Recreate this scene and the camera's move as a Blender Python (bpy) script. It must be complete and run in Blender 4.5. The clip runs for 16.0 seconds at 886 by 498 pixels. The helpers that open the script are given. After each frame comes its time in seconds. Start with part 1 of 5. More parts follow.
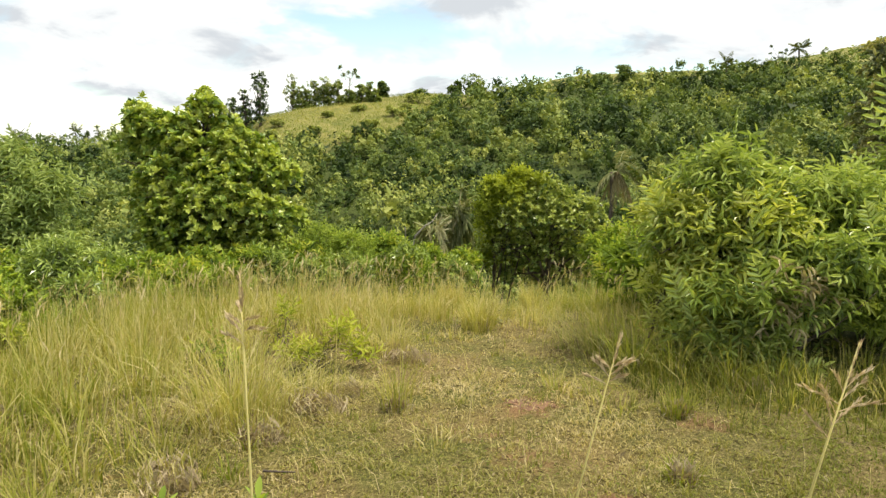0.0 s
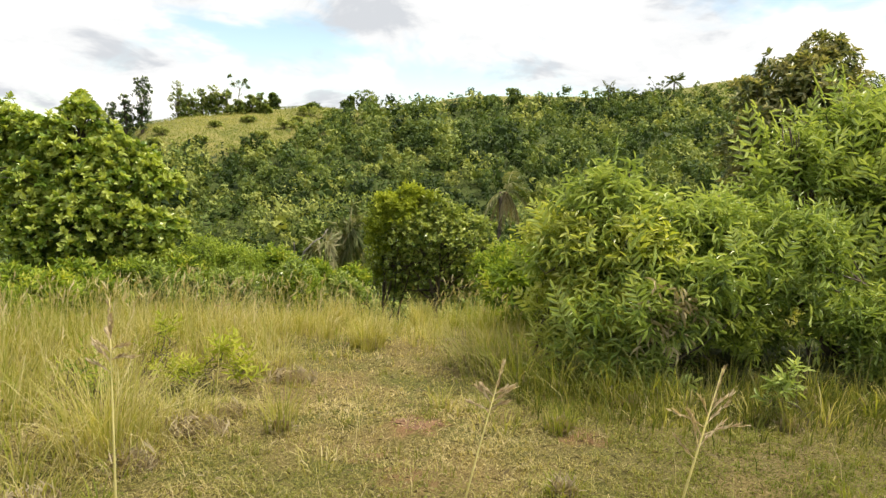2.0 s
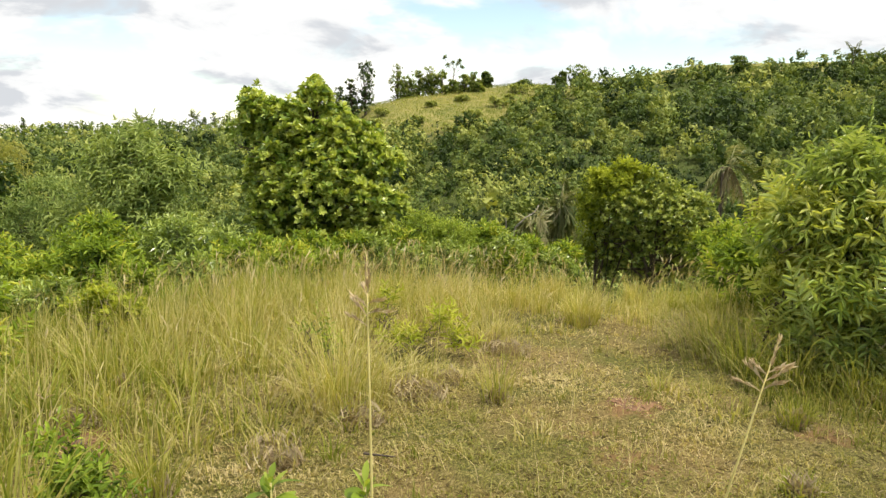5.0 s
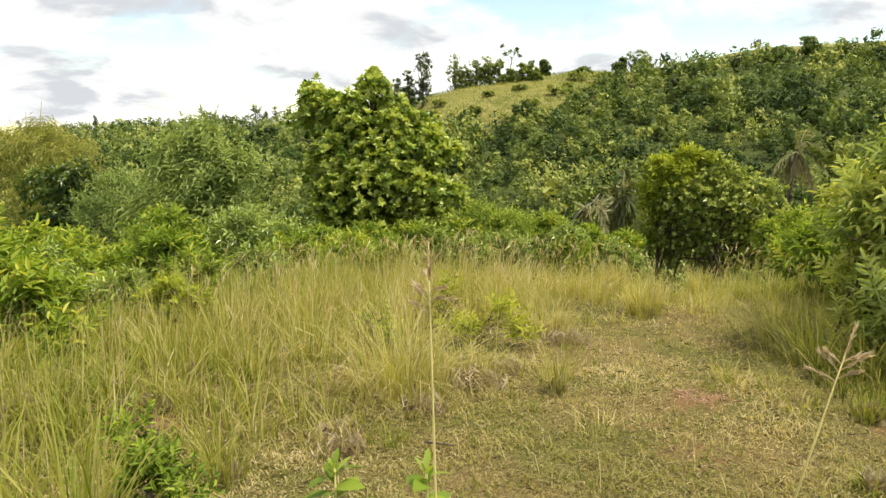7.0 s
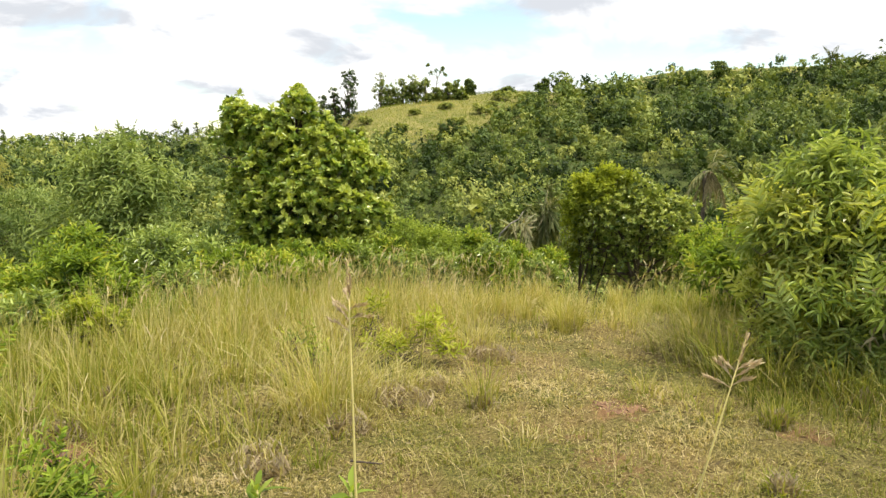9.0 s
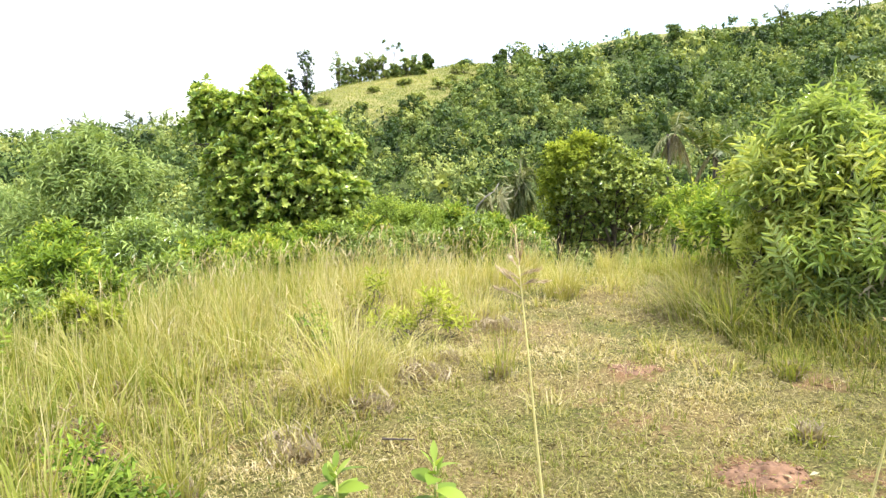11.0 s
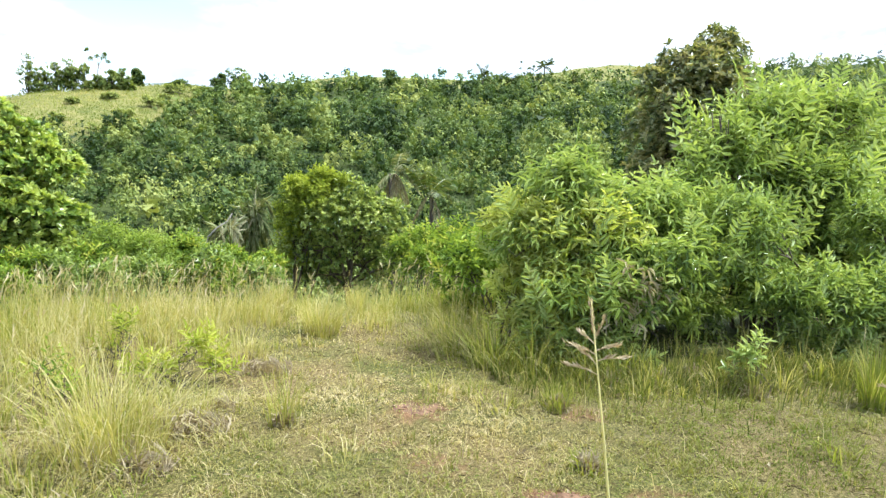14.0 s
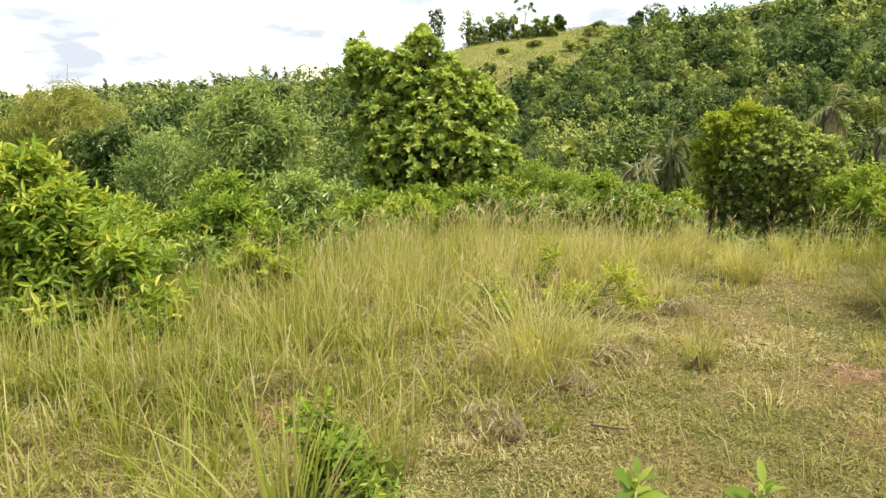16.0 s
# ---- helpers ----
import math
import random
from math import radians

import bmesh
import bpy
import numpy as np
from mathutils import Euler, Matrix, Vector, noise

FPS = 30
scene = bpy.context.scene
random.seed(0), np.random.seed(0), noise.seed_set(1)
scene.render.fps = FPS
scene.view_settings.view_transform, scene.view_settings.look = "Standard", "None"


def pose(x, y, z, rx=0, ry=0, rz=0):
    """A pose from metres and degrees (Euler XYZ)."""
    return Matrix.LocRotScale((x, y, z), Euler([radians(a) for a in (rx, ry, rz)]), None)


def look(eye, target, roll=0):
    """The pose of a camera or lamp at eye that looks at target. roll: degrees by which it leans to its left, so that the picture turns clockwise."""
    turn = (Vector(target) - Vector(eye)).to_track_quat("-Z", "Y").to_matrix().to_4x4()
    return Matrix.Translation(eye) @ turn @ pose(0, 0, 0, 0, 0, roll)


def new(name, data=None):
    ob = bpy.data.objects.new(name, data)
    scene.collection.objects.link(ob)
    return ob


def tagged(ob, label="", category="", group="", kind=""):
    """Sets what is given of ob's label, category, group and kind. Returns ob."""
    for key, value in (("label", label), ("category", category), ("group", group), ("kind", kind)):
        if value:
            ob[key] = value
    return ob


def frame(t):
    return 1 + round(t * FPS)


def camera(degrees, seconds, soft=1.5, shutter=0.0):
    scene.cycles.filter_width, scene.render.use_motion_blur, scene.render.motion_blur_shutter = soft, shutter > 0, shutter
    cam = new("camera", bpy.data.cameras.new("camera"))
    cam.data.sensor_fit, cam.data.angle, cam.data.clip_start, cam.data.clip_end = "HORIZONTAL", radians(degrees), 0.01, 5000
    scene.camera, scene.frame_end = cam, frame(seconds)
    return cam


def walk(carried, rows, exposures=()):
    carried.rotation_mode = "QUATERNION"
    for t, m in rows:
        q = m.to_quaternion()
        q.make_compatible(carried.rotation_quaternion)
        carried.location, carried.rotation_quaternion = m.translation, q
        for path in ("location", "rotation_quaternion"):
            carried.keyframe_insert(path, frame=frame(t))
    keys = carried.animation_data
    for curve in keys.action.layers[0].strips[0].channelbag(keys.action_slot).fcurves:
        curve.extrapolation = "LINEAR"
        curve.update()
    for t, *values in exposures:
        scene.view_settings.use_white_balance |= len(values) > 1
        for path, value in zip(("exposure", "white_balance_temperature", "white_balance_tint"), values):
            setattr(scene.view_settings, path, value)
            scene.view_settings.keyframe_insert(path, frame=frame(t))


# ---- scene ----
cam = camera(61.57, 16.0, soft=1.45)
PATH = [
    (0.0, pose(-0.000, 0.000, 1.499, 82.01, 0.76, 0.00)),
    (0.5, pose(0.019, -0.013, 1.515, 83.24, -0.15, -2.87)),
    (1.0, pose(0.027, -0.010, 1.512, 82.78, -0.85, -9.57)),
    (1.5, pose(0.015, -0.003, 1.511, 83.07, -0.82, -9.61)),
    (2.0, pose(0.006, 0.006, 1.511, 83.29, -1.24, -8.22)),
    (2.5, pose(-0.005, 0.006, 1.505, 83.13, -1.50, -7.08)),
    (3.0, pose(-0.004, 0.007, 1.507, 82.73, -1.95, -5.91)),
    (3.5, pose(-0.015, 0.001, 1.506, 82.42, -1.85, -5.60)),
    (4.0, pose(-0.025, 0.009, 1.501, 82.38, -1.15, -0.82)),
    (4.5, pose(-0.034, 0.023, 1.491, 81.66, -0.04, 5.21)),
    (4.7, pose(-0.039, 0.045, 1.484, 81.48, -0.17, 6.68)),
    (6.8, pose(-0.059, 0.055, 1.486, 80.94, 0.52, 10.52)),
    (7.0, pose(-0.049, 0.046, 1.481, 80.64, 0.89, 12.11)),
    (7.5, pose(-0.046, 0.063, 1.481, 80.76, -0.08, 10.95)),
    (8.0, pose(-0.045, 0.048, 1.491, 81.32, 0.19, 9.47)),
    (8.5, pose(-0.042, 0.054, 1.497, 81.80, 0.17, 7.62)),
    (8.7, pose(-0.034, 0.039, 1.485, 81.91, 0.35, 7.10)),
    (10.8, pose(-0.197, 0.001, 1.491, 81.65, 0.70, 3.28)),
    (11.0, pose(-0.282, 0.017, 1.478, 79.98, 3.31, 3.44)),
    (11.5, pose(-0.380, 0.018, 1.478, 78.57, 1.58, 10.85)),
    (12.0, pose(-0.439, 0.094, 1.493, 78.16, 1.98, 4.01)),
    (12.5, pose(-0.491, 0.120, 1.502, 79.09, -1.40, -1.13)),
    (13.0, pose(-0.557, 0.172, 1.518, 81.93, -1.67, -13.38)),
    (13.5, pose(-0.668, 0.178, 1.523, 81.05, 0.65, -23.55)),
    (14.0, pose(-0.687, 0.157, 1.516, 82.12, -1.59, -17.82)),
    (14.5, pose(-0.725, 0.162, 1.507, 81.19, -0.26, -5.65)),
    (15.0, pose(-0.747, 0.151, 1.508, 79.43, 0.82, 7.70)),
    (15.5, pose(-0.752, 0.132, 1.513, 79.34, 0.90, 12.64)),
    (16.0, pose(-0.761, 0.143, 1.507, 77.56, 1.59, 12.84)),
]
walk(cam, PATH, exposures=[(0.0, 0.30, 6750, 8), (0.5, 0.28, 6800, 10), (4.5, 0.29, 6850, 10), (8.5, 0.29, 6850, 10), (10.8, 1.12, 5800, 14), (11.0, 1.07, 5800, 14), (11.5, 0.66, 6150, 8), (12.0, 0.54, 6200, 9), (12.5, 0.64, 6300, 10), (13.0, 1.24, 5700, 11), (13.5, 1.18, 5400, 12), (14.0, 0.90, 5400, 9), (14.5, 0.79, 5500, 7), (15.0, 0.65, 5800, 8), (15.5, 0.49, 6150, 9), (16.0, 0.49, 6450, 10)])

# ---- world, sun, exposure ----
SUN_AZ, SUN_EL = 98.0, 62.0  # degrees: clockwise from +y, above the horizon


def build_world():
    w = bpy.data.worlds.new("sky_world")
    scene.world = w
    w.use_nodes = True
    nt = w.node_tree
    nt.nodes.clear()
    N, L = nt.nodes.new, nt.links.new
    out, bg = N("ShaderNodeOutputWorld"), N("ShaderNodeBackground")
    sky = N("ShaderNodeTexSky")
    sky.sky_type, sky.sun_disc = "NISHITA", False
    sky.sun_elevation, sky.sun_rotation = radians(SUN_EL), radians(SUN_AZ)
    sky.air_density, sky.dust_density = 1.0, 0.2
    geo, sep = N("ShaderNodeTexCoord"), N("ShaderNodeSeparateXYZ")
    L(geo.outputs["Generated"], sep.inputs[0])

    def math_node(op, a, b=None, clamp=False):
        n = N("ShaderNodeMath")
        n.operation, n.use_clamp = op, clamp
        for k, v in enumerate((a, b)):
            if v is None:
                continue
            if isinstance(v, (int, float)):
                n.inputs[k].default_value = v
            else:
                L(v, n.inputs[k])
        return n.outputs[0]

    # a flat layer of cloud: the way up is divided out, so that the bands flatten towards the horizon
    up = math_node("ADD", math_node("MAXIMUM", sep.outputs[2], 0.0), 0.26)
    flat = N("ShaderNodeCombineXYZ")
    L(math_node("DIVIDE", sep.outputs[0], up), flat.inputs[0])
    L(math_node("DIVIDE", sep.outputs[1], up), flat.inputs[1])

    def cloud_noise(scale, detail, rough, off):
        m = N("ShaderNodeMapping")
        m.inputs["Location"].default_value = (off, off * 0.7, off * 0.3)
        m.inputs["Scale"].default_value = (1.15, 1.0, 1.0)
        L(flat.outputs[0], m.inputs[0])
        n = N("ShaderNodeTexNoise")
        n.inputs["Scale"].default_value, n.inputs["Detail"].default_value = scale, detail
        n.inputs["Roughness"].default_value = rough
        n.inputs["Distortion"].default_value = 0.35
        L(m.outputs[0], n.inputs["Vector"])
        return n.outputs[0]

    def ramp(src, stops):
        r = N("ShaderNodeValToRGB")
        r.color_ramp.interpolation = "EASE"
        while len(r.color_ramp.elements) < len(stops):
            r.color_ramp.elements.new(0.5)
        for e, (p, c) in zip(r.color_ramp.elements, stops):
            e.position, e.color = p, (*c, 1)
        L(src, r.inputs[0])
        return r.outputs[0]

    cover = ramp(cloud_noise(1.1, 5, 0.55, 3.1), [(0.38, (0, 0, 0)), (0.50, (1, 1, 1))])
    body = ramp(cloud_noise(2.3, 7, 0.55, 7.7), [(0.37, (0.58, 0.62, 0.68)), (0.465, (0.80, 0.83, 0.87)), (0.54, (0.99, 1.0, 1.01)), (0.64, (1.2, 1.19, 1.17))])
    blue = N("ShaderNodeMix")
    blue.data_type, blue.blend_type = "RGBA", "MULTIPLY"
    blue.inputs["Factor"].default_value = 1.0
    L(sky.outputs[0], blue.inputs["A"])
    blue.inputs["B"].default_value = (0.185, 0.18, 0.165, 1)
    mix = N("ShaderNodeMix")
    mix.data_type = "RGBA"
    L(cover, mix.inputs["Factor"])
    L(blue.outputs["Result"], mix.inputs["A"])
    L(body, mix.inputs["B"])
    L(mix.outputs["Result"], bg.inputs["Color"])
    bg.inputs["Strength"].default_value = 0.98
    L(bg.outputs[0], out.inputs[0])


build_world()
sun = new("sun", bpy.data.lights.new("sun", "SUN"))
sun.data.energy, sun.data.angle, sun.data.color = 5.0, radians(5.0), (1.0, 0.93, 0.78)
a, e = radians(SUN_AZ), radians(SUN_EL)
sun.matrix_world = look((30 * math.sin(a) * math.cos(e), 30 * math.cos(a) * math.cos(e), 30 * math.sin(e)), (0, 0, 0))


# ---- materials ----
def nodes_of(name):
    m = bpy.data.materials.new(name)
    m.use_nodes = True
    nt = m.node_tree
    nt.nodes.clear()
    return m, nt.nodes.new, nt.links.new


def ramp_node(N, L, src, stops):
    r = N("ShaderNodeValToRGB")
    while len(r.color_ramp.elements) < len(stops):
        r.color_ramp.elements.new(0.5)
    for el, (p, c) in zip(r.color_ramp.elements, stops):
        el.position, el.color = p, (*c, 1)
    L(src, r.inputs[0])
    return r.outputs[0]


def leaf_material(name, stops, rough=0.42, thin=0.32, spread=0.35, grain=9.0, mottle=0.25, glow=(1.3, 1.25, 0.5)):
    """Leaves: the tone stored with each leaf, shifted leaf by leaf, runs through a row of pigments; light shines through a part of it."""
    m, N, L = nodes_of(name)
    tone, geo = N("ShaderNodeAttribute"), N("ShaderNodeNewGeometry")
    tone.attribute_name = "tone"
    tex, pos = N("ShaderNodeTexNoise"), N("ShaderNodeTexCoord")
    tex.inputs["Scale"].default_value, tex.inputs["Detail"].default_value = grain, 3
    L(pos.outputs["Object"], tex.inputs["Vector"])
    a1, a2 = N("ShaderNodeMath"), N("ShaderNodeMath")
    a1.operation = a2.operation = "MULTIPLY_ADD"
    L(geo.outputs["Random Per Island"], a1.inputs[0])
    a1.inputs[1].default_value = spread
    L(tone.outputs["Fac"], a1.inputs[2])
    L(tex.outputs[0], a2.inputs[0])
    a2.inputs[1].default_value = mottle
    L(a1.outputs[0], a2.inputs[2])
    sub = N("ShaderNodeMath")
    sub.operation = "SUBTRACT"
    L(a2.outputs[0], sub.inputs[0])
    sub.inputs[1].default_value = 0.5 * (spread + mottle)
    col = ramp_node(N, L, sub.outputs[0], stops)
    p, tr, mix, out = N("ShaderNodeBsdfPrincipled"), N("ShaderNodeBsdfTranslucent"), N("ShaderNodeMixShader"), N("ShaderNodeOutputMaterial")
    L(col, p.inputs["Base Color"])
    p.inputs["Roughness"].default_value = rough
    p.inputs["Specular IOR Level"].default_value = 0.5 if rough < 0.5 else 0.15
    warm = N("ShaderNodeMix")
    warm.data_type, warm.blend_type = "RGBA", "MULTIPLY"
    warm.inputs["Factor"].default_value = 1.0
    L(col, warm.inputs["A"])
    warm.inputs["B"].default_value = (*glow, 1)
    L(warm.outputs["Result"], tr.inputs["Color"])
    mix.inputs[0].default_value = thin
    L(p.outputs[0], mix.inputs[1])
    L(tr.outputs[0], mix.inputs[2])
    L(mix.outputs[0], out.inputs[0])
    return m


def bark_material(name, dark, light, scale=14.0):
    m, N, L = nodes_of(name)
    pos, tex, p, out, bump = N("ShaderNodeTexCoord"), N("ShaderNodeTexNoise"), N("ShaderNodeBsdfPrincipled"), N("ShaderNodeOutputMaterial"), N("ShaderNodeBump")
    mp = N("ShaderNodeMapping")
    mp.inputs["Scale"].default_value = (1, 1, 0.25)
    L(pos.outputs["Object"], mp.inputs[0])
    L(mp.outputs[0], tex.inputs["Vector"])
    tex.inputs["Scale"].default_value, tex.inputs["Detail"].default_value = scale, 6
    L(ramp_node(N, L, tex.outputs[0], [(0.35, dark), (0.65, light)]), p.inputs["Base Color"])
    p.inputs["Roughness"].default_value = 0.85
    bump.inputs["Strength"].default_value, bump.inputs["Distance"].default_value = 0.6, 0.02
    L(tex.outputs[0], bump.inputs["Height"])
    L(bump.outputs[0], p.inputs["Normal"])
    L(p.outputs[0], out.inputs[0])
    return m


def ground_material():
    """Thatch, a dimmer thatch with shade painted in, and bare red clay: clay where the stored mask is high, meadow and
    woodland floor by noise.
    """
    m, N, L = nodes_of("ground_thatch_and_clay")
    pos, p, out = N("ShaderNodeTexCoord"), N("ShaderNodeBsdfPrincipled"), N("ShaderNodeOutputMaterial")

    def tex(scale, detail, rough=0.6):
        n = N("ShaderNodeTexNoise")
        n.inputs["Scale"].default_value, n.inputs["Detail"].default_value, n.inputs["Roughness"].default_value = scale, detail, rough
        L(pos.outputs["Object"], n.inputs["Vector"])
        return n.outputs[0]

    def mixed(f, c1, c2):
        n = N("ShaderNodeMix")
        n.data_type = "RGBA"
        L(f, n.inputs["Factor"])
        for v, key in ((c1, "A"), (c2, "B")):
            if isinstance(v, tuple):
                n.inputs[key].default_value = (*v, 1)
            else:
                L(v, n.inputs[key])
        return n.outputs["Result"]

    fine, mid, broad = tex(60, 6, 0.75), tex(9, 5), tex(1.1, 4)
    thatch = ramp_node(N, L, fine, [(0.34, (0.09, 0.064, 0.026)), (0.5, (0.22, 0.165, 0.065)), (0.66, (0.40, 0.31, 0.14))])
    green = ramp_node(N, L, fine, [(0.36, (0.045, 0.05, 0.013)), (0.52, (0.14, 0.14, 0.036)), (0.66, (0.28, 0.262, 0.088))])
    clay = ramp_node(N, L, mid, [(0.3, (0.12, 0.062, 0.032)), (0.55, (0.25, 0.135, 0.07)), (0.75, (0.36, 0.22, 0.12))])
    base = mixed(ramp_node(N, L, broad, [(0.40, (0, 0, 0)), (0.60, (1, 1, 1))]), thatch, green)
    mask = N("ShaderNodeAttribute")
    mask.attribute_name = "clay"
    edge = N("ShaderNodeMath")
    edge.operation = "MULTIPLY_ADD"
    L(mid, edge.inputs[0])
    edge.inputs[1].default_value = 0.7
    L(mask.outputs["Fac"], edge.inputs[2])
    base = mixed(ramp_node(N, L, edge.outputs[0], [(0.72, (0, 0, 0)), (0.95, (1, 1, 1))]), base, clay)
    # darker thatch on the shrub side: browner ground and shade in one colour
    tint_mask = N("ShaderNodeAttribute")
    tint_mask.attribute_name = "shade_tint"
    shade_tint = ramp_node(N, L, fine, [(0.3, (0.052, 0.048, 0.016)), (0.5, (0.18, 0.148, 0.06)), (0.7, (0.33, 0.262, 0.125))])
    tint_mix = N("ShaderNodeMath")
    tint_mix.operation = "MULTIPLY"
    L(tint_mask.outputs["Fac"], tint_mix.inputs[0])
    L(ramp_node(N, L, tex(2.3, 4), [(0.36, (0.4, 0.4, 0.4)), (0.58, (1, 1, 1))]), tint_mix.inputs[1])
    base = mixed(tint_mix.outputs[0], base, shade_tint)
    # woodland floor; this dark colour also stands in for shade under the shrubs
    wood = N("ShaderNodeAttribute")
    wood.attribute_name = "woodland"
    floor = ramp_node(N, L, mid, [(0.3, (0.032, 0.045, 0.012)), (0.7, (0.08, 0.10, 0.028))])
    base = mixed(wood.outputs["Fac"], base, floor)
    field = N("ShaderNodeAttribute")
    field.attribute_name = "meadow"
    grass = ramp_node(N, L, tex(0.5, 6, 0.7), [(0.3, (0.09, 0.108, 0.03)), (0.5, (0.185, 0.18, 0.056)), (0.7, (0.30, 0.25, 0.10))])
    base = mixed(field.outputs["Fac"], base, grass)
    L(base, p.inputs["Base Color"])
    p.inputs["Roughness"].default_value = 0.95
    p.inputs["Specular IOR Level"].default_value = 0.1
    bump = N("ShaderNodeBump")
    bump.inputs["Strength"].default_value, bump.inputs["Distance"].default_value = 0.9, 0.03
    add = N("ShaderNodeMath")
    add.operation = "ADD"
    L(fine, add.inputs[0])
    L(mid, add.inputs[1])
    L(add.outputs[0], bump.inputs["Height"])
    L(bump.outputs[0], p.inputs["Normal"])
    L(p.outputs[0], out.inputs[0])
    return m


M_GROUND = ground_material()
M_CASHEW = leaf_material("glossy_yellow_green_leaves", [(0.0, (0.03, 0.06, 0.012)), (0.35, (0.10, 0.17, 0.026)), (0.7, (0.225, 0.32, 0.055)), (1.0, (0.45, 0.51, 0.125))], rough=0.33, spread=0.5)
M_DARK = leaf_material("dark_green_leaves", [(0.0, (0.024, 0.049, 0.010)), (0.4, (0.075, 0.128, 0.021)), (0.7, (0.225, 0.295, 0.065)), (1.0, (0.43, 0.48, 0.14))], rough=0.32, spread=0.5)
M_OLIVE = leaf_material("olive_green_leaves", [(0.0, (0.035, 0.05, 0.02)), (0.4, (0.085, 0.115, 0.042)), (0.7, (0.20, 0.225, 0.085)), (1.0, (0.40, 0.37, 0.18))], rough=0.36, spread=0.5)
# grass at the shrubs: greener, and darkened to hold their shade
M_GRASS_IN_SHADE = leaf_material("grass_darkened_by_shrub_shade", [(0.0, (0.06, 0.085, 0.018)), (0.5, (0.145, 0.165, 0.042)), (1.0, (0.36, 0.32, 0.14))], rough=0.6, thin=0.4, spread=0.5, grain=1.5)
M_LANCE = leaf_material("fresh_green_lance_leaves", [(0.0, (0.050, 0.083, 0.020)), (0.35, (0.142, 0.208, 0.044)), (0.65, (0.285, 0.37, 0.083)), (1.0, (0.47, 0.54, 0.175))], rough=0.29, thin=0.34, glow=(1.28, 1.22, 0.55))
# yellow-green leaves, made paler still to paint light on the left flank
M_LIT_FLANK = leaf_material("yellow_green_leaves_tinted_sunlit", [(0.0, (0.085, 0.125, 0.02)), (0.35, (0.235, 0.29, 0.045)), (0.65, (0.41, 0.455, 0.085)), (1.0, (0.58, 0.60, 0.20))], rough=0.36, thin=0.4)
M_FEATHER = leaf_material("soft_grey_green_leaflets", [(0.0, (0.06, 0.10, 0.032)), (0.5, (0.175, 0.25, 0.075)), (1.0, (0.36, 0.43, 0.15))], rough=0.5)
M_BAMBOO = leaf_material("yellowing_cane_leaves", [(0.0, (0.14, 0.17, 0.035)), (0.5, (0.30, 0.325, 0.08)), (1.0, (0.46, 0.45, 0.17))], rough=0.6)
M_THICKET = leaf_material("mixed_thicket_leaves", [(0.0, (0.055, 0.092, 0.018)), (0.4, (0.155, 0.236, 0.035)), (0.75, (0.310, 0.405, 0.057)), (1.0, (0.510, 0.506, 0.100))], rough=0.5, thin=0.42)
M_WOODS = leaf_material("hillside_woodland_leaves", [(0.0, (0.026, 0.046, 0.013)), (0.35, (0.085, 0.132, 0.034)), (0.7, (0.20, 0.25, 0.062)), (1.0, (0.36, 0.385, 0.11))], rough=0.6, thin=0.25, spread=0.2, grain=0.9, mottle=0.1)
M_YELLOW = leaf_material("bright_yellow_green_leaves", [(0.0, (0.17, 0.22, 0.025)), (0.5, (0.36, 0.41, 0.05)), (1.0, (0.54, 0.54, 0.12))], rough=0.5, thin=0.4)
M_YOUNG = leaf_material("fine_young_leaves", [(0.0, (0.10, 0.16, 0.026)), (0.5, (0.25, 0.335, 0.055)), (1.0, (0.44, 0.50, 0.11))], rough=0.5, thin=0.4)
M_SEEDLING = leaf_material("waxy_seedling_leaves", [(0.0, (0.055, 0.10, 0.010)), (0.5, (0.14, 0.205, 0.021)), (1.0, (0.29, 0.36, 0.05))], rough=0.55, spread=0.35, thin=0.25)
M_GRASS = leaf_material("golden_grass_blades", [(0.0, (0.15, 0.19, 0.028)), (0.3, (0.27, 0.295, 0.054)), (0.6, (0.42, 0.38, 0.135)), (1.0, (0.60, 0.525, 0.31))], rough=0.65, thin=0.45, spread=0.5, grain=1.5)
M_TURF = leaf_material("short_turf_blades", [(0.0, (0.11, 0.15, 0.016)), (0.4, (0.255, 0.255, 0.068)), (0.7, (0.44, 0.38, 0.175)), (1.0, (0.62, 0.52, 0.32))], rough=0.7, thin=0.4, spread=0.36, grain=1.2)
M_DEAD = leaf_material("dead_tan_foliage", [(0.0, (0.11, 0.085, 0.045)), (0.5, (0.27, 0.22, 0.12)), (1.0, (0.46, 0.40, 0.25))], rough=0.85, thin=0.2)
M_STRAW = leaf_material("grey_brown_dead_straw", [(0.0, (0.19, 0.145, 0.085)), (0.5, (0.36, 0.29, 0.185)), (1.0, (0.54, 0.46, 0.32))], rough=0.9, thin=0.15)
M_SEED = leaf_material("pinkish_dry_seed_heads", [(0.0, (0.33, 0.23, 0.14)), (0.5, (0.50, 0.39, 0.25)), (1.0, (0.66, 0.56, 0.40))], rough=0.85, thin=0.25)
M_HEADS = leaf_material("pale_grass_heads", [(0.0, (0.40, 0.32, 0.17)), (0.5, (0.55, 0.46, 0.27)), (1.0, (0.68, 0.60, 0.41))], rough=0.85, thin=0.3)
M_RAGGED = leaf_material("ragged_tan_and_green_fronds", [(0.0, (0.11, 0.145, 0.055)), (0.45, (0.26, 0.28, 0.13)), (1.0, (0.50, 0.46, 0.30))], rough=0.7, thin=0.3, spread=0.5)
M_PALM = leaf_material("palm_fronds", [(0.0, (0.044, 0.074, 0.017)), (0.5, (0.117, 0.162, 0.034)), (1.0, (0.292, 0.257, 0.080))], rough=0.45)
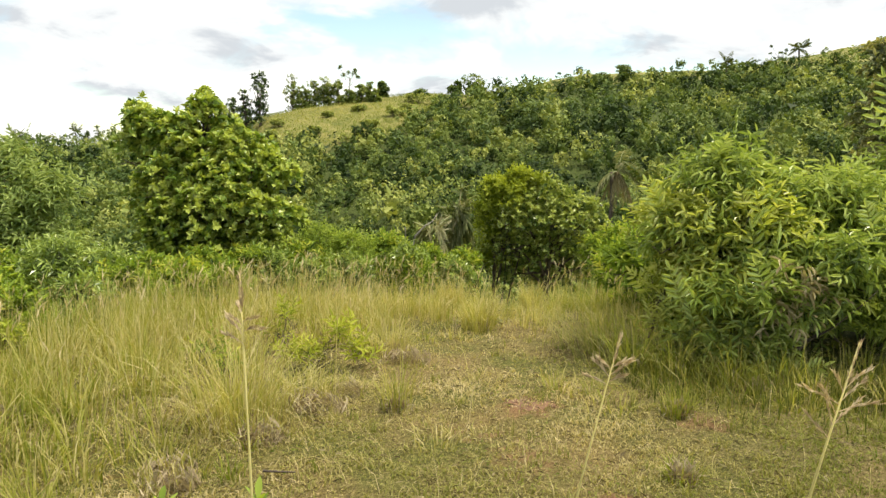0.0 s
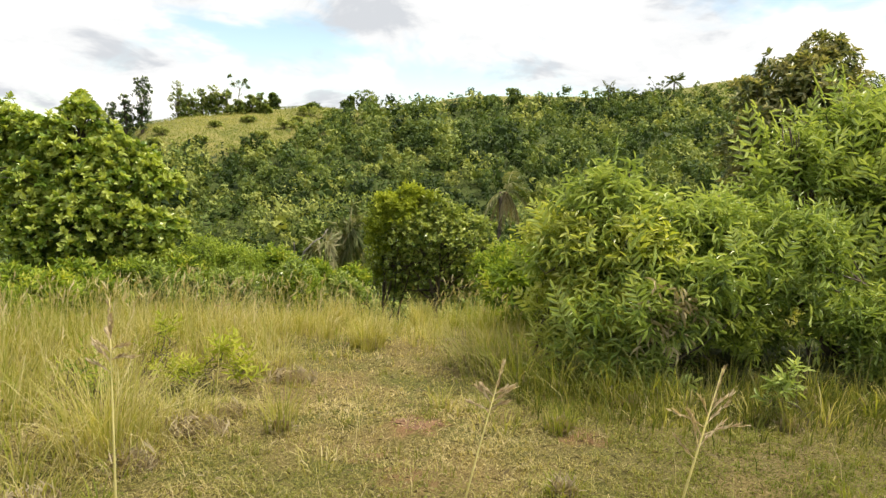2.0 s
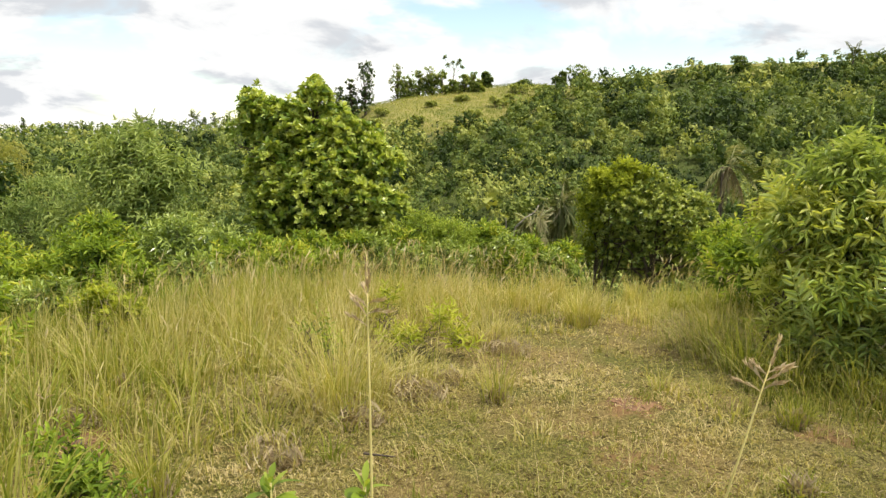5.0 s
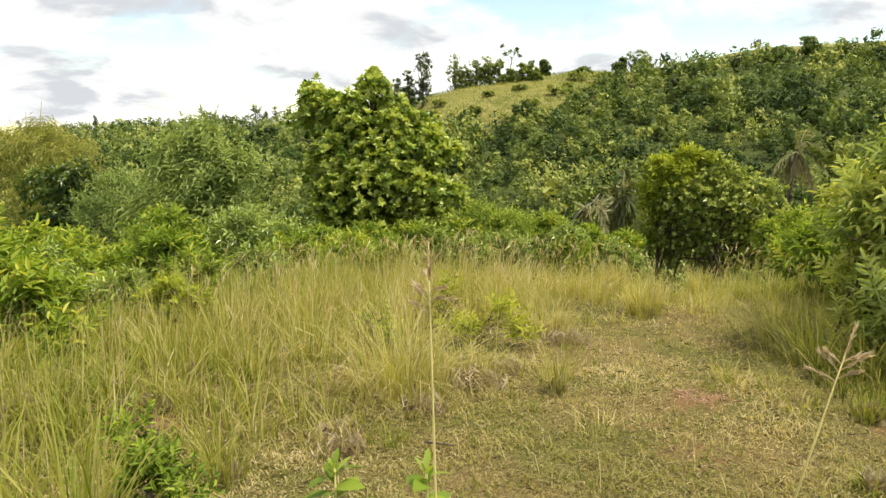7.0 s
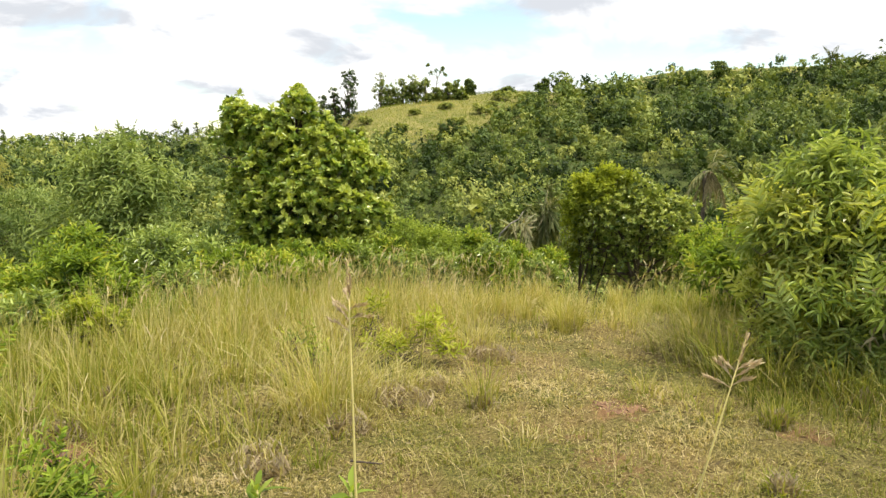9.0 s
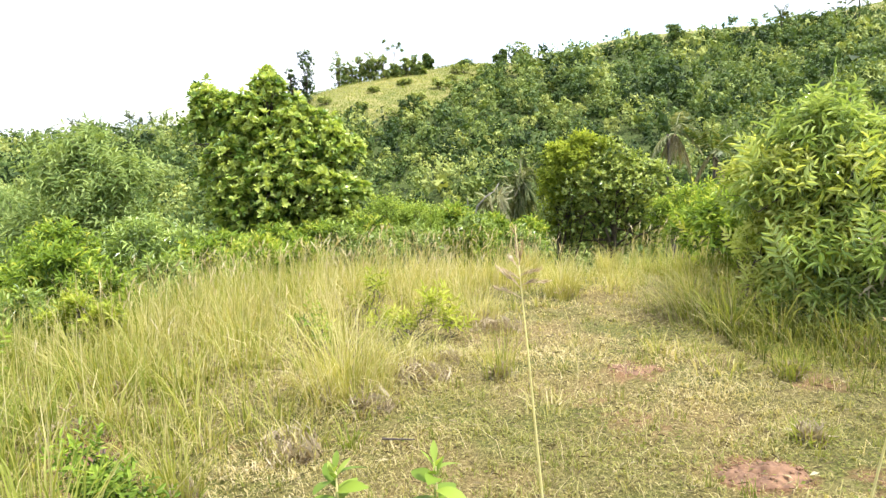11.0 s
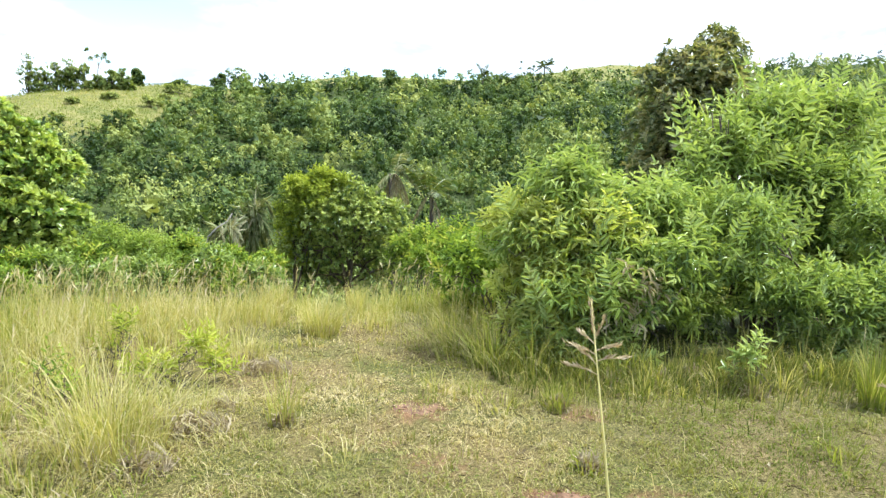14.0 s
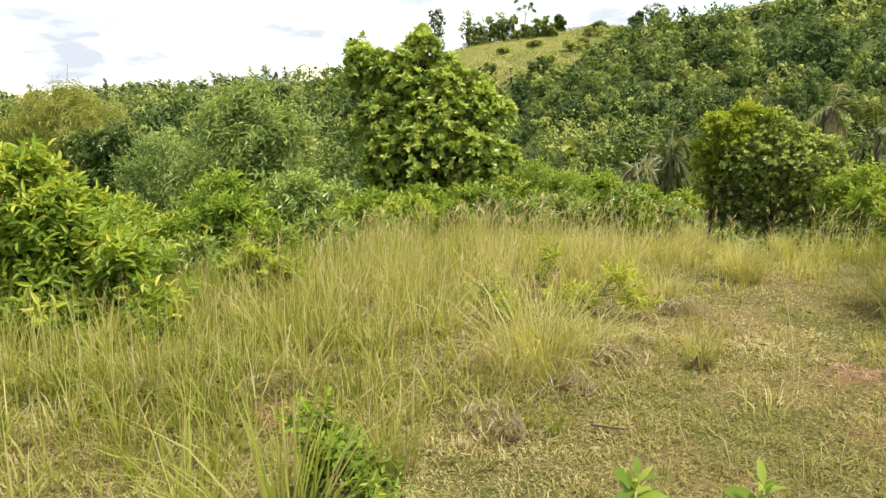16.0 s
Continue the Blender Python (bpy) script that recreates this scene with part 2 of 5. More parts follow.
M_BARK = bark_material("brown_bark", (0.045, 0.032, 0.022), (0.14, 0.11, 0.08))
M_PALE = bark_material("pale_weathered_wood", (0.22, 0.19, 0.15), (0.46, 0.42, 0.36))
M_STEM = leaf_material("straw_green_stem", [(0.0, (0.42, 0.40, 0.14)), (0.5, (0.60, 0.55, 0.26)), (1.0, (0.74, 0.67, 0.40))], rough=0.6, thin=0.4, grain=30)
M_CLAY = bark_material("loose_red_clay", (0.11, 0.055, 0.028), (0.23, 0.125, 0.062), 30)
M_MOUND = bark_material("matted_dead_grass", (0.07, 0.05, 0.035), (0.22, 0.17, 0.12), 40)


# ---- mesh helpers ----
rng = np.random.default_rng(11)


def unit(v):
    return v / np.maximum(np.linalg.norm(v, axis=-1, keepdims=True), 1e-9)


class Soup:
    """Gathers vertices, faces and a tone for each vertex, and makes one mesh of them."""

    def __init__(self):
        self.v, self.t, self.f3, self.f4, self.n = [], [], [], [], 0

    def add(self, v, tone, f3=None, f4=None):
        v = np.asarray(v, float).reshape(-1, 3)
        self.v.append(v)
        self.t.append(np.broadcast_to(np.asarray(tone, float), (len(v),)))
        if f3 is not None and len(f3):
            self.f3.append(np.asarray(f3, int).reshape(-1, 3) + self.n)
        if f4 is not None and len(f4):
            self.f4.append(np.asarray(f4, int).reshape(-1, 4) + self.n)
        self.n += len(v)
        return self

    def mesh(self, name, smooth=False, **layers):
        v = np.concatenate(self.v).astype(np.float32)
        f3 = np.concatenate(self.f3) if self.f3 else np.zeros((0, 3), int)
        f4 = np.concatenate(self.f4) if self.f4 else np.zeros((0, 4), int)
        me = bpy.data.meshes.new(name)
        me.vertices.add(len(v))
        me.vertices.foreach_set("co", v.ravel())
        corners = np.concatenate([f3.ravel(), f4.ravel()]).astype(np.int32)
        starts = np.concatenate([np.arange(len(f3)) * 3, len(f3) * 3 + np.arange(len(f4)) * 4]).astype(np.int32)
        me.loops.add(len(corners))
        me.loops.foreach_set("vertex_index", corners)
        me.polygons.add(len(starts))
        me.polygons.foreach_set("loop_start", starts)
        me.update(calc_edges=True)
        me.polygons.foreach_set("use_smooth", np.full(len(starts), smooth))
        for key, val in dict(tone=np.concatenate(self.t), **layers).items():
            me.attributes.new(key, "FLOAT", "POINT").data.foreach_set("value", np.asarray(val, np.float32))
        me.validate()
        return me


def part(name, mesh, material, parent, label=""):
    ob = new(name, mesh)
    if not mesh.materials:
        mesh.materials.append(material)
    ob.parent = parent
    return tagged(ob, label)


def thing(name, place, label, category, group=""):
    ob = new(name)
    ob.empty_display_size = 0.2
    global rng
    rng = np.random.default_rng(int(abs(place[0]) * 1013 + abs(place[1]) * 7919) + 5)
    ob.location = place
    return tagged(ob, label, category, group)


def stuff(name, soup, material, label, category, smooth=False):
    me = soup.mesh(name, smooth)
    me.materials.append(material)
    return tagged(new(name, me), label, category, kind="stuff")


def add_leaves(s, p, d, nrm, length, width, tone, fold=0.22, droop=0.18, simple=False):
    """One leaf for each row: base p, way d, upper side nrm. Six points round it, folded along the midrib, or two faces when simple."""
    d = unit(d)
    side = unit(np.cross(d, nrm))
    up = np.cross(side, d)
    L, W = length[:, None], width[:, None]
    n = len(p)
    tip = p + d * L - up * L * droop
    if simple:
        mid = p + d * L * 0.5
        v = np.stack([p, mid + side * W * 0.5, tip, mid - side * W * 0.5], 1)
        i = np.arange(n)[:, None] * 4
        s.add(v, np.repeat(tone, 4), np.concatenate([i + [0, 1, 2], i + [0, 2, 3]]))
        return
    a, b = p + d * L * 0.3 - up * L * droop * 0.1, p + d * L * 0.72 - up * L * droop * 0.5
    w1, w2 = side * W * 0.46, side * W * 0.40
    rise = up * W * fold
    v = np.stack([p, a + w1 + rise, b + w2 + rise, tip, b - w2 + rise, a - w1 + rise], 1)
    i = np.arange(n)[:, None] * 6
    s.add(v, np.repeat(tone, 6), None, np.concatenate([i + [0, 1, 2, 3], i + [0, 3, 4, 5]]))


def add_blades(s, p, lean_way, height, width, bend, tone, tip_tone=0.12, short=False):
    """Grass blades: tapering pieces (three, or two for short ones), each bent further over along lean_way (rows of x, y)."""
    n = len(p)
    h = np.concatenate([lean_way, np.zeros((n, 1))], 1)
    side = np.stack([-lean_way[:, 1], lean_way[:, 0], np.zeros(n)], 1)
    twist = rng.uniform(-1, 1, (n, 1))
    side = unit(side + h * twist)
    pts, q = [], p.copy()
    seg = height / 3
    for k in range(4):
        pts.append(q.copy())
        ang = bend * (0.35 + 0.65 * k)
        q = q + (h * np.sin(ang)[:, None] + np.array([0, 0, 1.0]) * np.cos(ang)[:, None]) * seg[:, None]
    if short:
        v = np.stack([pts[0] - side * (width / 2)[:, None], pts[0] + side * (width / 2)[:, None], pts[1] - side * (width * 0.42)[:, None], pts[1] + side * (width * 0.42)[:, None], pts[3]], 1)
        i = np.arange(n)[:, None] * 5
        s.add(v, np.repeat(tone, 5), i + [2, 3, 4], i + [0, 1, 3, 2])
        return
    wk = [1.0, 0.85, 0.55]
    rows = []
    for k in range(3):
        rows += [pts[k] - side * (width * wk[k] / 2)[:, None], pts[k] + side * (width * wk[k] / 2)[:, None]]
    rows.append(pts[3])
    v = np.stack(rows, 1)
    i = np.arange(n)[:, None] * 7
    tt = np.stack([tone - 0.1, tone - 0.1, tone, tone, tone + tip_tone * 0.5, tone + tip_tone * 0.5, tone + tip_tone], 1)
    s.add(v, tt.ravel(), i + [4, 5, 6], np.concatenate([i + [0, 1, 3, 2], i + [2, 3, 5, 4]]))


def add_tube(s, pts, radii, sides=6, tone=0.5):
    pts = np.asarray(pts, float)
    d = unit(np.gradient(pts, axis=0))
    ref = np.where(np.abs(d[:, 2:3]) > 0.9, [[1.0, 0, 0]], [[0, 0, 1.0]])
    a1 = unit(np.cross(d, ref))
    a2 = np.cross(d, a1)
    ang = np.arange(sides) / sides * 2 * np.pi
    ring = a1[:, None] * np.cos(ang)[None, :, None] + a2[:, None] * np.sin(ang)[None, :, None]
    v = pts[:, None] + ring * np.asarray(radii, float)[:, None, None]
    n = len(pts)
    j = np.arange(sides)
    k = (j + 1) % sides
    f4 = np.concatenate([np.stack([r * sides + j, r * sides + k, (r + 1) * sides + k, (r + 1) * sides + j], 1) for r in range(n - 1)])
    caps = [[(n - 1) * sides + a, (n - 1) * sides + a + 1, (n - 1) * sides] for a in range(1, sides - 1)]
    s.add(v, tone, caps, f4)


def wobble_line(p0, p1, steps, sway, sag=0.0):
    t = np.linspace(0, 1, steps)[:, None]
    p = np.asarray(p0, float) * (1 - t) + np.asarray(p1, float) * t
    off = rng.normal(0, sway, (steps, 3)) * np.sin(np.pi * t)
    p = p + off
    p[:, 2] -= (sag * np.sin(np.pi * t))[:, 0]
    return p


def crown(s, lobes, shoots, shoot_len, per, length, width, droop=0.2, spread=55, up=0.55, inner=0.2, tone=(0.35, 0.22), tip=0.25, whorl=False, simple=False, lumps=0):
    """Leafy shoots over a set of round masses (x, y, z, radius): each shoot starts inside a mass, grows out and up, and bears leaves in a spiral."""
    lobes = np.array(lobes, float)
    lobes[:, 3] = np.maximum(lobes[:, 3] - 0.5 * shoot_len - 0.2 * length, 0.45 * lobes[:, 3])
    if lumps:
        more = []
        for c in lobes:
            for _ in range(lumps):
                w = unit(rng.normal(0, 1, 3))
                w[2] = abs(w[2]) * 1.2 - 0.35
                more.append([*(c[:3] + w * c[3] * 0.72), c[3] * rng.uniform(0.28, 0.48)])
            more.append([*c[:3], c[3] * 0.78])
        lobes = np.array(more)
    area = lobes[:, 3] ** 2
    k = rng.choice(len(lobes), shoots, p=area / area.sum())
    c, r = lobes[k, :3], lobes[k, 3]
    u = unit(rng.normal(0, 1, (shoots, 3)))
    u[:, 2] = np.where(u[:, 2] < -0.55, -u[:, 2], u[:, 2])
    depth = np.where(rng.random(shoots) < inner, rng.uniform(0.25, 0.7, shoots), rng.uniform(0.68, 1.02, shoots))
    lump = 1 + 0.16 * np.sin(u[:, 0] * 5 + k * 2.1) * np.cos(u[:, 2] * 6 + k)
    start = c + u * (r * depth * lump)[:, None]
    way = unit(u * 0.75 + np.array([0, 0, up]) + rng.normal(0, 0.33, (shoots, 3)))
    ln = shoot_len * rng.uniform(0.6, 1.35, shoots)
    # tone carries light and shade: darker deep inside, lighter on top
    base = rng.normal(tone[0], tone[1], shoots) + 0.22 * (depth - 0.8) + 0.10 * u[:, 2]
    a1 = unit(np.cross(way, rng.normal(0, 1, (shoots, 3))))
    a2 = np.cross(way, a1)
    for j in range(per):
        f = 0.75 + 0.3 * j / per if whorl else (j + 0.6) / per
        ang = j * 2.39996 + rng.uniform(0, 6.28, shoots) * (0.15 if not whorl else 0.3)
        rad = a1 * np.cos(ang)[:, None] + a2 * np.sin(ang)[:, None]
        sp = np.radians(spread * (1.15 - 0.55 * f) + rng.normal(0, 9, shoots))
        d = way * np.cos(sp)[:, None] + rad * np.sin(sp)[:, None]
        d[:, 2] -= droop * 0.6
        p = start + way * (ln * f)[:, None]
        p[:, 2] -= droop * 0.25 * ln * f * f
        nrm = unit(np.array([0, 0, 0.7]) + way * 0.5 + u * 0.5 + rng.normal(0, 0.3, (shoots, 3)))
        size = rng.uniform(0.7, 1.2, shoots) * (1.0 - 0.35 * max(0.0, f - 0.7))
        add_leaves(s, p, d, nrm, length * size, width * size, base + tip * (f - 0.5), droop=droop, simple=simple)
    return start, k


def sprigs(s, lobes, count, size, length, width, tone, pairs=5):
    """Young feather-like shoots standing out of the upper masses: leaves in two ranks along a straight rachis, one at the tip."""
    k = rng.choice(len(lobes), count, p=lobes[:, 3] ** 2 / (lobes[:, 3] ** 2).sum())
    u = unit(rng.normal(0, 1, (count, 3)) * [1, 1, 0.6] + [0, 0, 0.45])
    base = lobes[k, :3] + u * (lobes[k, 3] * rng.uniform(0.72, 0.98, count))[:, None]
    way = unit(u * 0.7 + [0, 0, 0.9] + rng.normal(0, 0.3, (count, 3)))
    ln = size * rng.uniform(0.6, 1.3, count)
    side = unit(np.cross(way, rng.normal(0, 1, (count, 3))))
    nrm = np.cross(side, way)
    flip = np.where(nrm[:, 2:] < 0, -1.0, 1.0)
    nrm, side = nrm * flip, side * flip
    t0 = rng.normal(tone, 0.12, count)
    for i in range(count):
        add_tube(s, base[i] + way[i] * np.linspace(-0.25, 1, 4)[:, None] * ln[i], [0.004, 0.003, 0.002, 0.001], 3, t0[i] + 0.2)
    for j in range(pairs):
        f = (j + 1) / pairs
        p = base + way * (ln * f)[:, None]
        sc = np.sin(np.pi * (0.25 + 0.6 * f)) * rng.uniform(0.85, 1.15, count)
        for sg in (-1, 1):
            add_leaves(s, p, way * 0.75 + side * sg + nrm * 0.15 + rng.normal(0, 0.1, (count, 3)), nrm, length * sc, width * sc, t0 + 0.15 * f, droop=0.2)
    add_leaves(s, base + way * ln[:, None], way, nrm, np.full(count, length * 0.8), np.full(count, width * 0.8), t0 + 0.2, droop=0.1)


def plant(name, foot, lobes, leaf_mat, label, category, stems=5, stem_r=0.02, trunk=None, group="", bark=None, young=None, **kw):
    """A shrub or tree: stems or a trunk with limbs that reach into its leafy masses, and the crown."""
    foot = np.asarray(foot, float)
    lobes = np.asarray(lobes, float)
    th = thing(name, foot, label, category, group)
    local = lobes.copy()
    local[:, :3] -= foot
    bark = bark or M_BARK
    if trunk:
        s = Soup()
        top = np.array([*local[:, :2].mean(0), local[:, 2].mean()])
        add_tube(s, wobble_line((0, 0, -0.15), top, 7, 0.03), np.linspace(trunk, trunk * 0.45, 7), 8)
        part("trunk", s.mesh("trunk", True), bark, th)
        starts = [top * f for f in rng.uniform(0.45, 1.0, len(local))]
        for l, st in zip(local, starts):
            s = Soup()
            line = wobble_line(st, l[:3] + [0, 0, l[3] * 0.3], 6, 0.05)
            add_tube(s, line, np.linspace(trunk * 0.45, trunk * 0.12, 6), 6)
            for q in () if kw.get("simple") else (2, 3, 4, 4):
                a0 = line[q]
                add_tube(s, wobble_line(a0, l[:3] + unit(rng.normal(0, 1, 3)) * l[3] * 0.85, 4, 0.03), np.linspace(trunk * 0.14, trunk * 0.05, 4), 5)
            part("limb", s.mesh("limb", True), bark, th)
    else:
        for i in range(stems):
            l = local[i % len(local)]
            s = Soup()
            st = rng.normal(0, 0.12, 3) * (1, 1, 0)
            line = wobble_line(st - [0, 0, 0.05], l[:3] + [0, 0, l[3] * 0.5], 7, 0.04)
            add_tube(s, line, np.linspace(stem_r, stem_r * 0.35, 7), 6)
            for q in (2, 3, 4, 5, 5):
                a0 = line[q]
                add_tube(s, wobble_line(a0, l[:3] + unit(rng.normal(0, 1, 3)) * l[3] * 0.9, 5, 0.04), np.linspace(stem_r * 0.5, stem_r * 0.15, 5), 5)
            part("stem", s.mesh("stem", True), bark, th)
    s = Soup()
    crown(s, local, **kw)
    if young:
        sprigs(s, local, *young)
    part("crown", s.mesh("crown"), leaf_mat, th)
    return th


# ---- the lie of the land ----
RIDGE_AZ = [-180, -90, -60, -42, -36, -28, -23, -19, -15, -13, -6.5, -2, 4, 8, 10.4, 15, 21, 28, 37, 43, 54, 75, 110, 180]
RIDGE_EL = [0.5, 0.2, -0.5, -0.4, 0.0, 0.2, 0.6, 1.0, 1.7, 2.4, 3.55, 3.9, 3.6, 3.75, 4.2, 4.35, 4.35, 5.1, 5.5, 6.1, 6.3, 5.0, 2.5, 0.5]
# the bare hills behind the woods
BEHIND_AZ = [0, 3, 5, 7, 9, 12, 16, 20, 24, 27, 30.5, 33, 38, 42]
BEHIND_EL = [2.6, 3.5, 4.1, 4.3, 4.85, 5.0, 5.0, 4.95, 5.3, 5.85, 6.3, 6.0, 5.6, 4.5]
RIDGE_R = [300, 300, 300, 290, 290, 285, 270, 220, 140, 125, 135, 140, 145, 150, 160, 175, 200, 230, 280, 330, 330, 300, 300, 300]


def smooth(x, a, b):
    t = np.clip((x - a) / (b - a), 0, 1)
    return t * t * (3 - 2 * t)


def ground_z(x, y):
    """Height of the ground: a grassy shelf, a wooded hollow below it and the hills across."""
    x, y = np.asarray(x, float), np.asarray(y, float)
    r, az = np.hypot(x, y), np.degrees(np.arctan2(x, y))
    edge = 10.0 + 18 * smooth(np.abs(az), 65, 120)
    shelf = -0.07 * np.maximum(r - 4.2, 0) - 0.9 * smooth(-az, 22, 48) * smooth(r, 5, 12)
    shelf = shelf - 0.06 * np.maximum(r - 7, 0) * smooth(az, -14, -4) * (1 - smooth(az, 14, 24))
    shelf = shelf - 0.13 * np.maximum(r - 8.2, 0) * smooth(az, -40, -26) * (1 - smooth(az, 18, 28))
    shelf = shelf * (1 - smooth(np.abs(az), 80, 140))
    rr, el = np.interp(az, RIDGE_AZ, RIDGE_R), np.radians(np.interp(az, RIDGE_AZ, RIDGE_EL))
    top = 1.5 + rr * np.tan(el)
    low = -9.0
    drop = shelf + (low - shelf) * smooth(r, edge, edge + 36)
    s = np.clip((r - 52) / (rr - 52), 0, 1)
    rise = (top - low) * (0.85 * s + 0.15 * s * s)
    beyond = -0.03 * np.maximum(r - rr, 0)
    hill = 1.5 + r * np.tan(np.radians(np.interp(az, BEHIND_AZ, BEHIND_EL) + 0.05 * np.sin(az * 2.6) + 0.03 * np.sin(az * 7.1)))
    beyond = beyond + np.maximum(hill - top - beyond, 0) * smooth(az, 1, 5) * (1 - smooth(az, 38, 42)) * smooth(r, 330, 620) * (1 - smooth(r, 660, 900))
    roll = 0.6 * np.sin(x * 0.06 + 1) * np.cos(y * 0.05) * smooth(r, 40, 70) * (1 - 0.9 * s)
    fine = 0.022 * np.sin(x * 2.3 + 0.7 * np.sin(y * 1.7)) * np.sin(y * 2.9 + 1.1) + 0.012 * np.sin(x * 7.1 + y * 3.3) * np.sin(y * 6.3 - x * 2.0) + 0.009 * np.sin(x * 19 + 2 * np.sin(y * 7)) * np.sin(y * 21 + 1.5 * np.sin(x * 9)) * (1 - smooth(r, 5, 8))
    return np.where(r < edge, shelf, drop) + rise + beyond + roll + fine * (1 - smooth(r, 15, 30))


def meadow_mask(x, y):
    """The open pasture high on the hill across the hollow."""
    r, az = np.hypot(x, y), np.degrees(np.arctan2(x, y))
    rr = np.interp(az, RIDGE_AZ, RIDGE_R)
    s = (r - 52) / (rr - 52)
    low = 0.60 + 0.045 * np.maximum(az + 4.5, 0) + 0.03 * np.sin(az * 2.1) + 0.012 * np.maximum(-az - 10, 0)
    return smooth(s, low - 0.03, low + 0.06) * smooth(az, -15.5, -13.5) * (1 - smooth(az, 0.5, 3.0))


# patches of bare clay: x, y, radius, strength
CLAY = [(0.48, 4.1, 0.36, 0.54), (0.745, 2.85, 0.28, 0.95), (0.35, 3.4, 0.5, 0.42), (-2.28, 3.25, 0.30, 0.85), (-2.05, 3.0, 0.4, 0.45), (-1.55, 3.3, 0.35, 0.4), (1.38, 3.85, 0.3, 0.6), (2.6, 3.6, 0.35, 0.4), (0.2, 5.3, 0.5, 0.25), (1.9, 2.6, 0.5, 0.35), (3.05, 4.75, 0.4, 0.45), (0.15, 3.75, 0.4, 0.4), (1.2, 2.75, 0.35, 0.5)]


def clay_mask(x, y):
    m = np.zeros_like(x)
    for cx, cy, r, k in CLAY:
        m = np.maximum(m, k * (1 - smooth(np.hypot(x - cx, y - cy), 0.25 * r, r * 1.1)))
    return m


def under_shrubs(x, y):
    """The bare floor beneath the large shrubs, where shade is painted into the ground."""
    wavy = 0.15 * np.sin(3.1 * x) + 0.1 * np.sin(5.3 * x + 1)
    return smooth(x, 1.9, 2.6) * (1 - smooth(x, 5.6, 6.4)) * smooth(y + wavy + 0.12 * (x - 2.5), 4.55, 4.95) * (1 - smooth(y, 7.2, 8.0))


def build_ground():
    rings = [0.35]
    while rings[-1] < 12:
        rings.append(rings[-1] * 1.021 + 0.004)
    while rings[-1] < 2500:
        rings.append(rings[-1] * 1.045)
    rings, sectors = np.array(rings), 300
    az = np.arange(sectors) / sectors * 2 * np.pi
    x = (rings[:, None] * np.sin(az)).ravel()
    y = (rings[:, None] * np.cos(az)).ravel()
    x, y = np.append(x, 0), np.append(y, 0)
    v = np.stack([x, y, ground_z(x, y)], 1)
    n = len(rings)
    j = np.arange(sectors)
    k = (j + 1) % sectors
    f4 = np.concatenate([np.stack([i * sectors + j, i * sectors + k, (i + 1) * sectors + k, (i + 1) * sectors + j], 1)[:, ::-1] for i in range(n - 1)])
    s = Soup().add(v, 0.5, np.stack([k, j, np.full(sectors, n * sectors)], 1)[:, ::-1], f4)
    r = np.hypot(x, y)
    # under_shrubs adds the dark floor colour as painted shade
    me = s.mesh("ground", True, shade_tint=smooth(x - 0.1 * y + 0.4 * np.sin(1.3 * y + 0.5) + 0.25 * np.sin(3.1 * y + 1.7 * x), -0.2, 2.0) * (1 - smooth(r, 8, 11)), clay=clay_mask(x, y), woodland=np.maximum(smooth(r, 10.5, 13), 0.9 * under_shrubs(x, y)) * (1 - meadow_mask(x, y)), meadow=np.maximum(meadow_mask(x, y), smooth(r, 360, 400)))
    me.materials.append(M_GROUND)
    tagged(new("ground", me), "grassy hillside shelf of thatch and red clay with wooded hills beyond", "ground", kind="structure")


build_ground()


# ---- grass ----
def front_scatter(n, r0, r1, az0=-58, az1=64):
    r = np.sqrt(rng.uniform(r0 * r0, r1 * r1, n))
    a = np.radians(rng.uniform(az0, az1, n))
    return r * np.sin(a), r * np.cos(a)


def patchy(x, y, s=1.0, o=0.0):
    return 0.5 + 0.25 * (np.sin(x * 1.9 * s + 1.3 * np.sin(y * 1.1 * s + o) + o) + np.sin(y * 2.3 * s + 1.7 * np.sin(x * 0.9 * s) + 2 * o))


def tallness(x, y):
    """How tall the grass stands: high in the belt towards the hollow and on the open side, worn low where feet have passed."""
    r = np.hypot(x, y)
    belt = smooth(r + 0.5 * np.sin(x * 1.7) + 1.1 * smooth(-x, -0.1, 0.9), 5.6, 7.6)
    open_side = smooth(-x - 0.10 * (y - 4), 0.65, 1.9) * smooth(r, 2.7, 4.0)
    shade_side = smooth(x - 0.35 * (5.0 - y), 1.35, 2.1) * smooth(y, 3.6, 4.3)
    worn = np.exp(-(((x - 0.75) / 0.75) ** 2 + ((y - 6.2) / 2.4) ** 2))
    brow = 1 - 0.5 * smooth(r, 8.3, 9.6)
    return np.clip(np.maximum.reduce([belt, 0.85 * open_side, 0.45 * shade_side]) * (1 - 0.75 * worn) * brow * (1 - 0.97 * under_shrubs(x, y)), 0, 1)


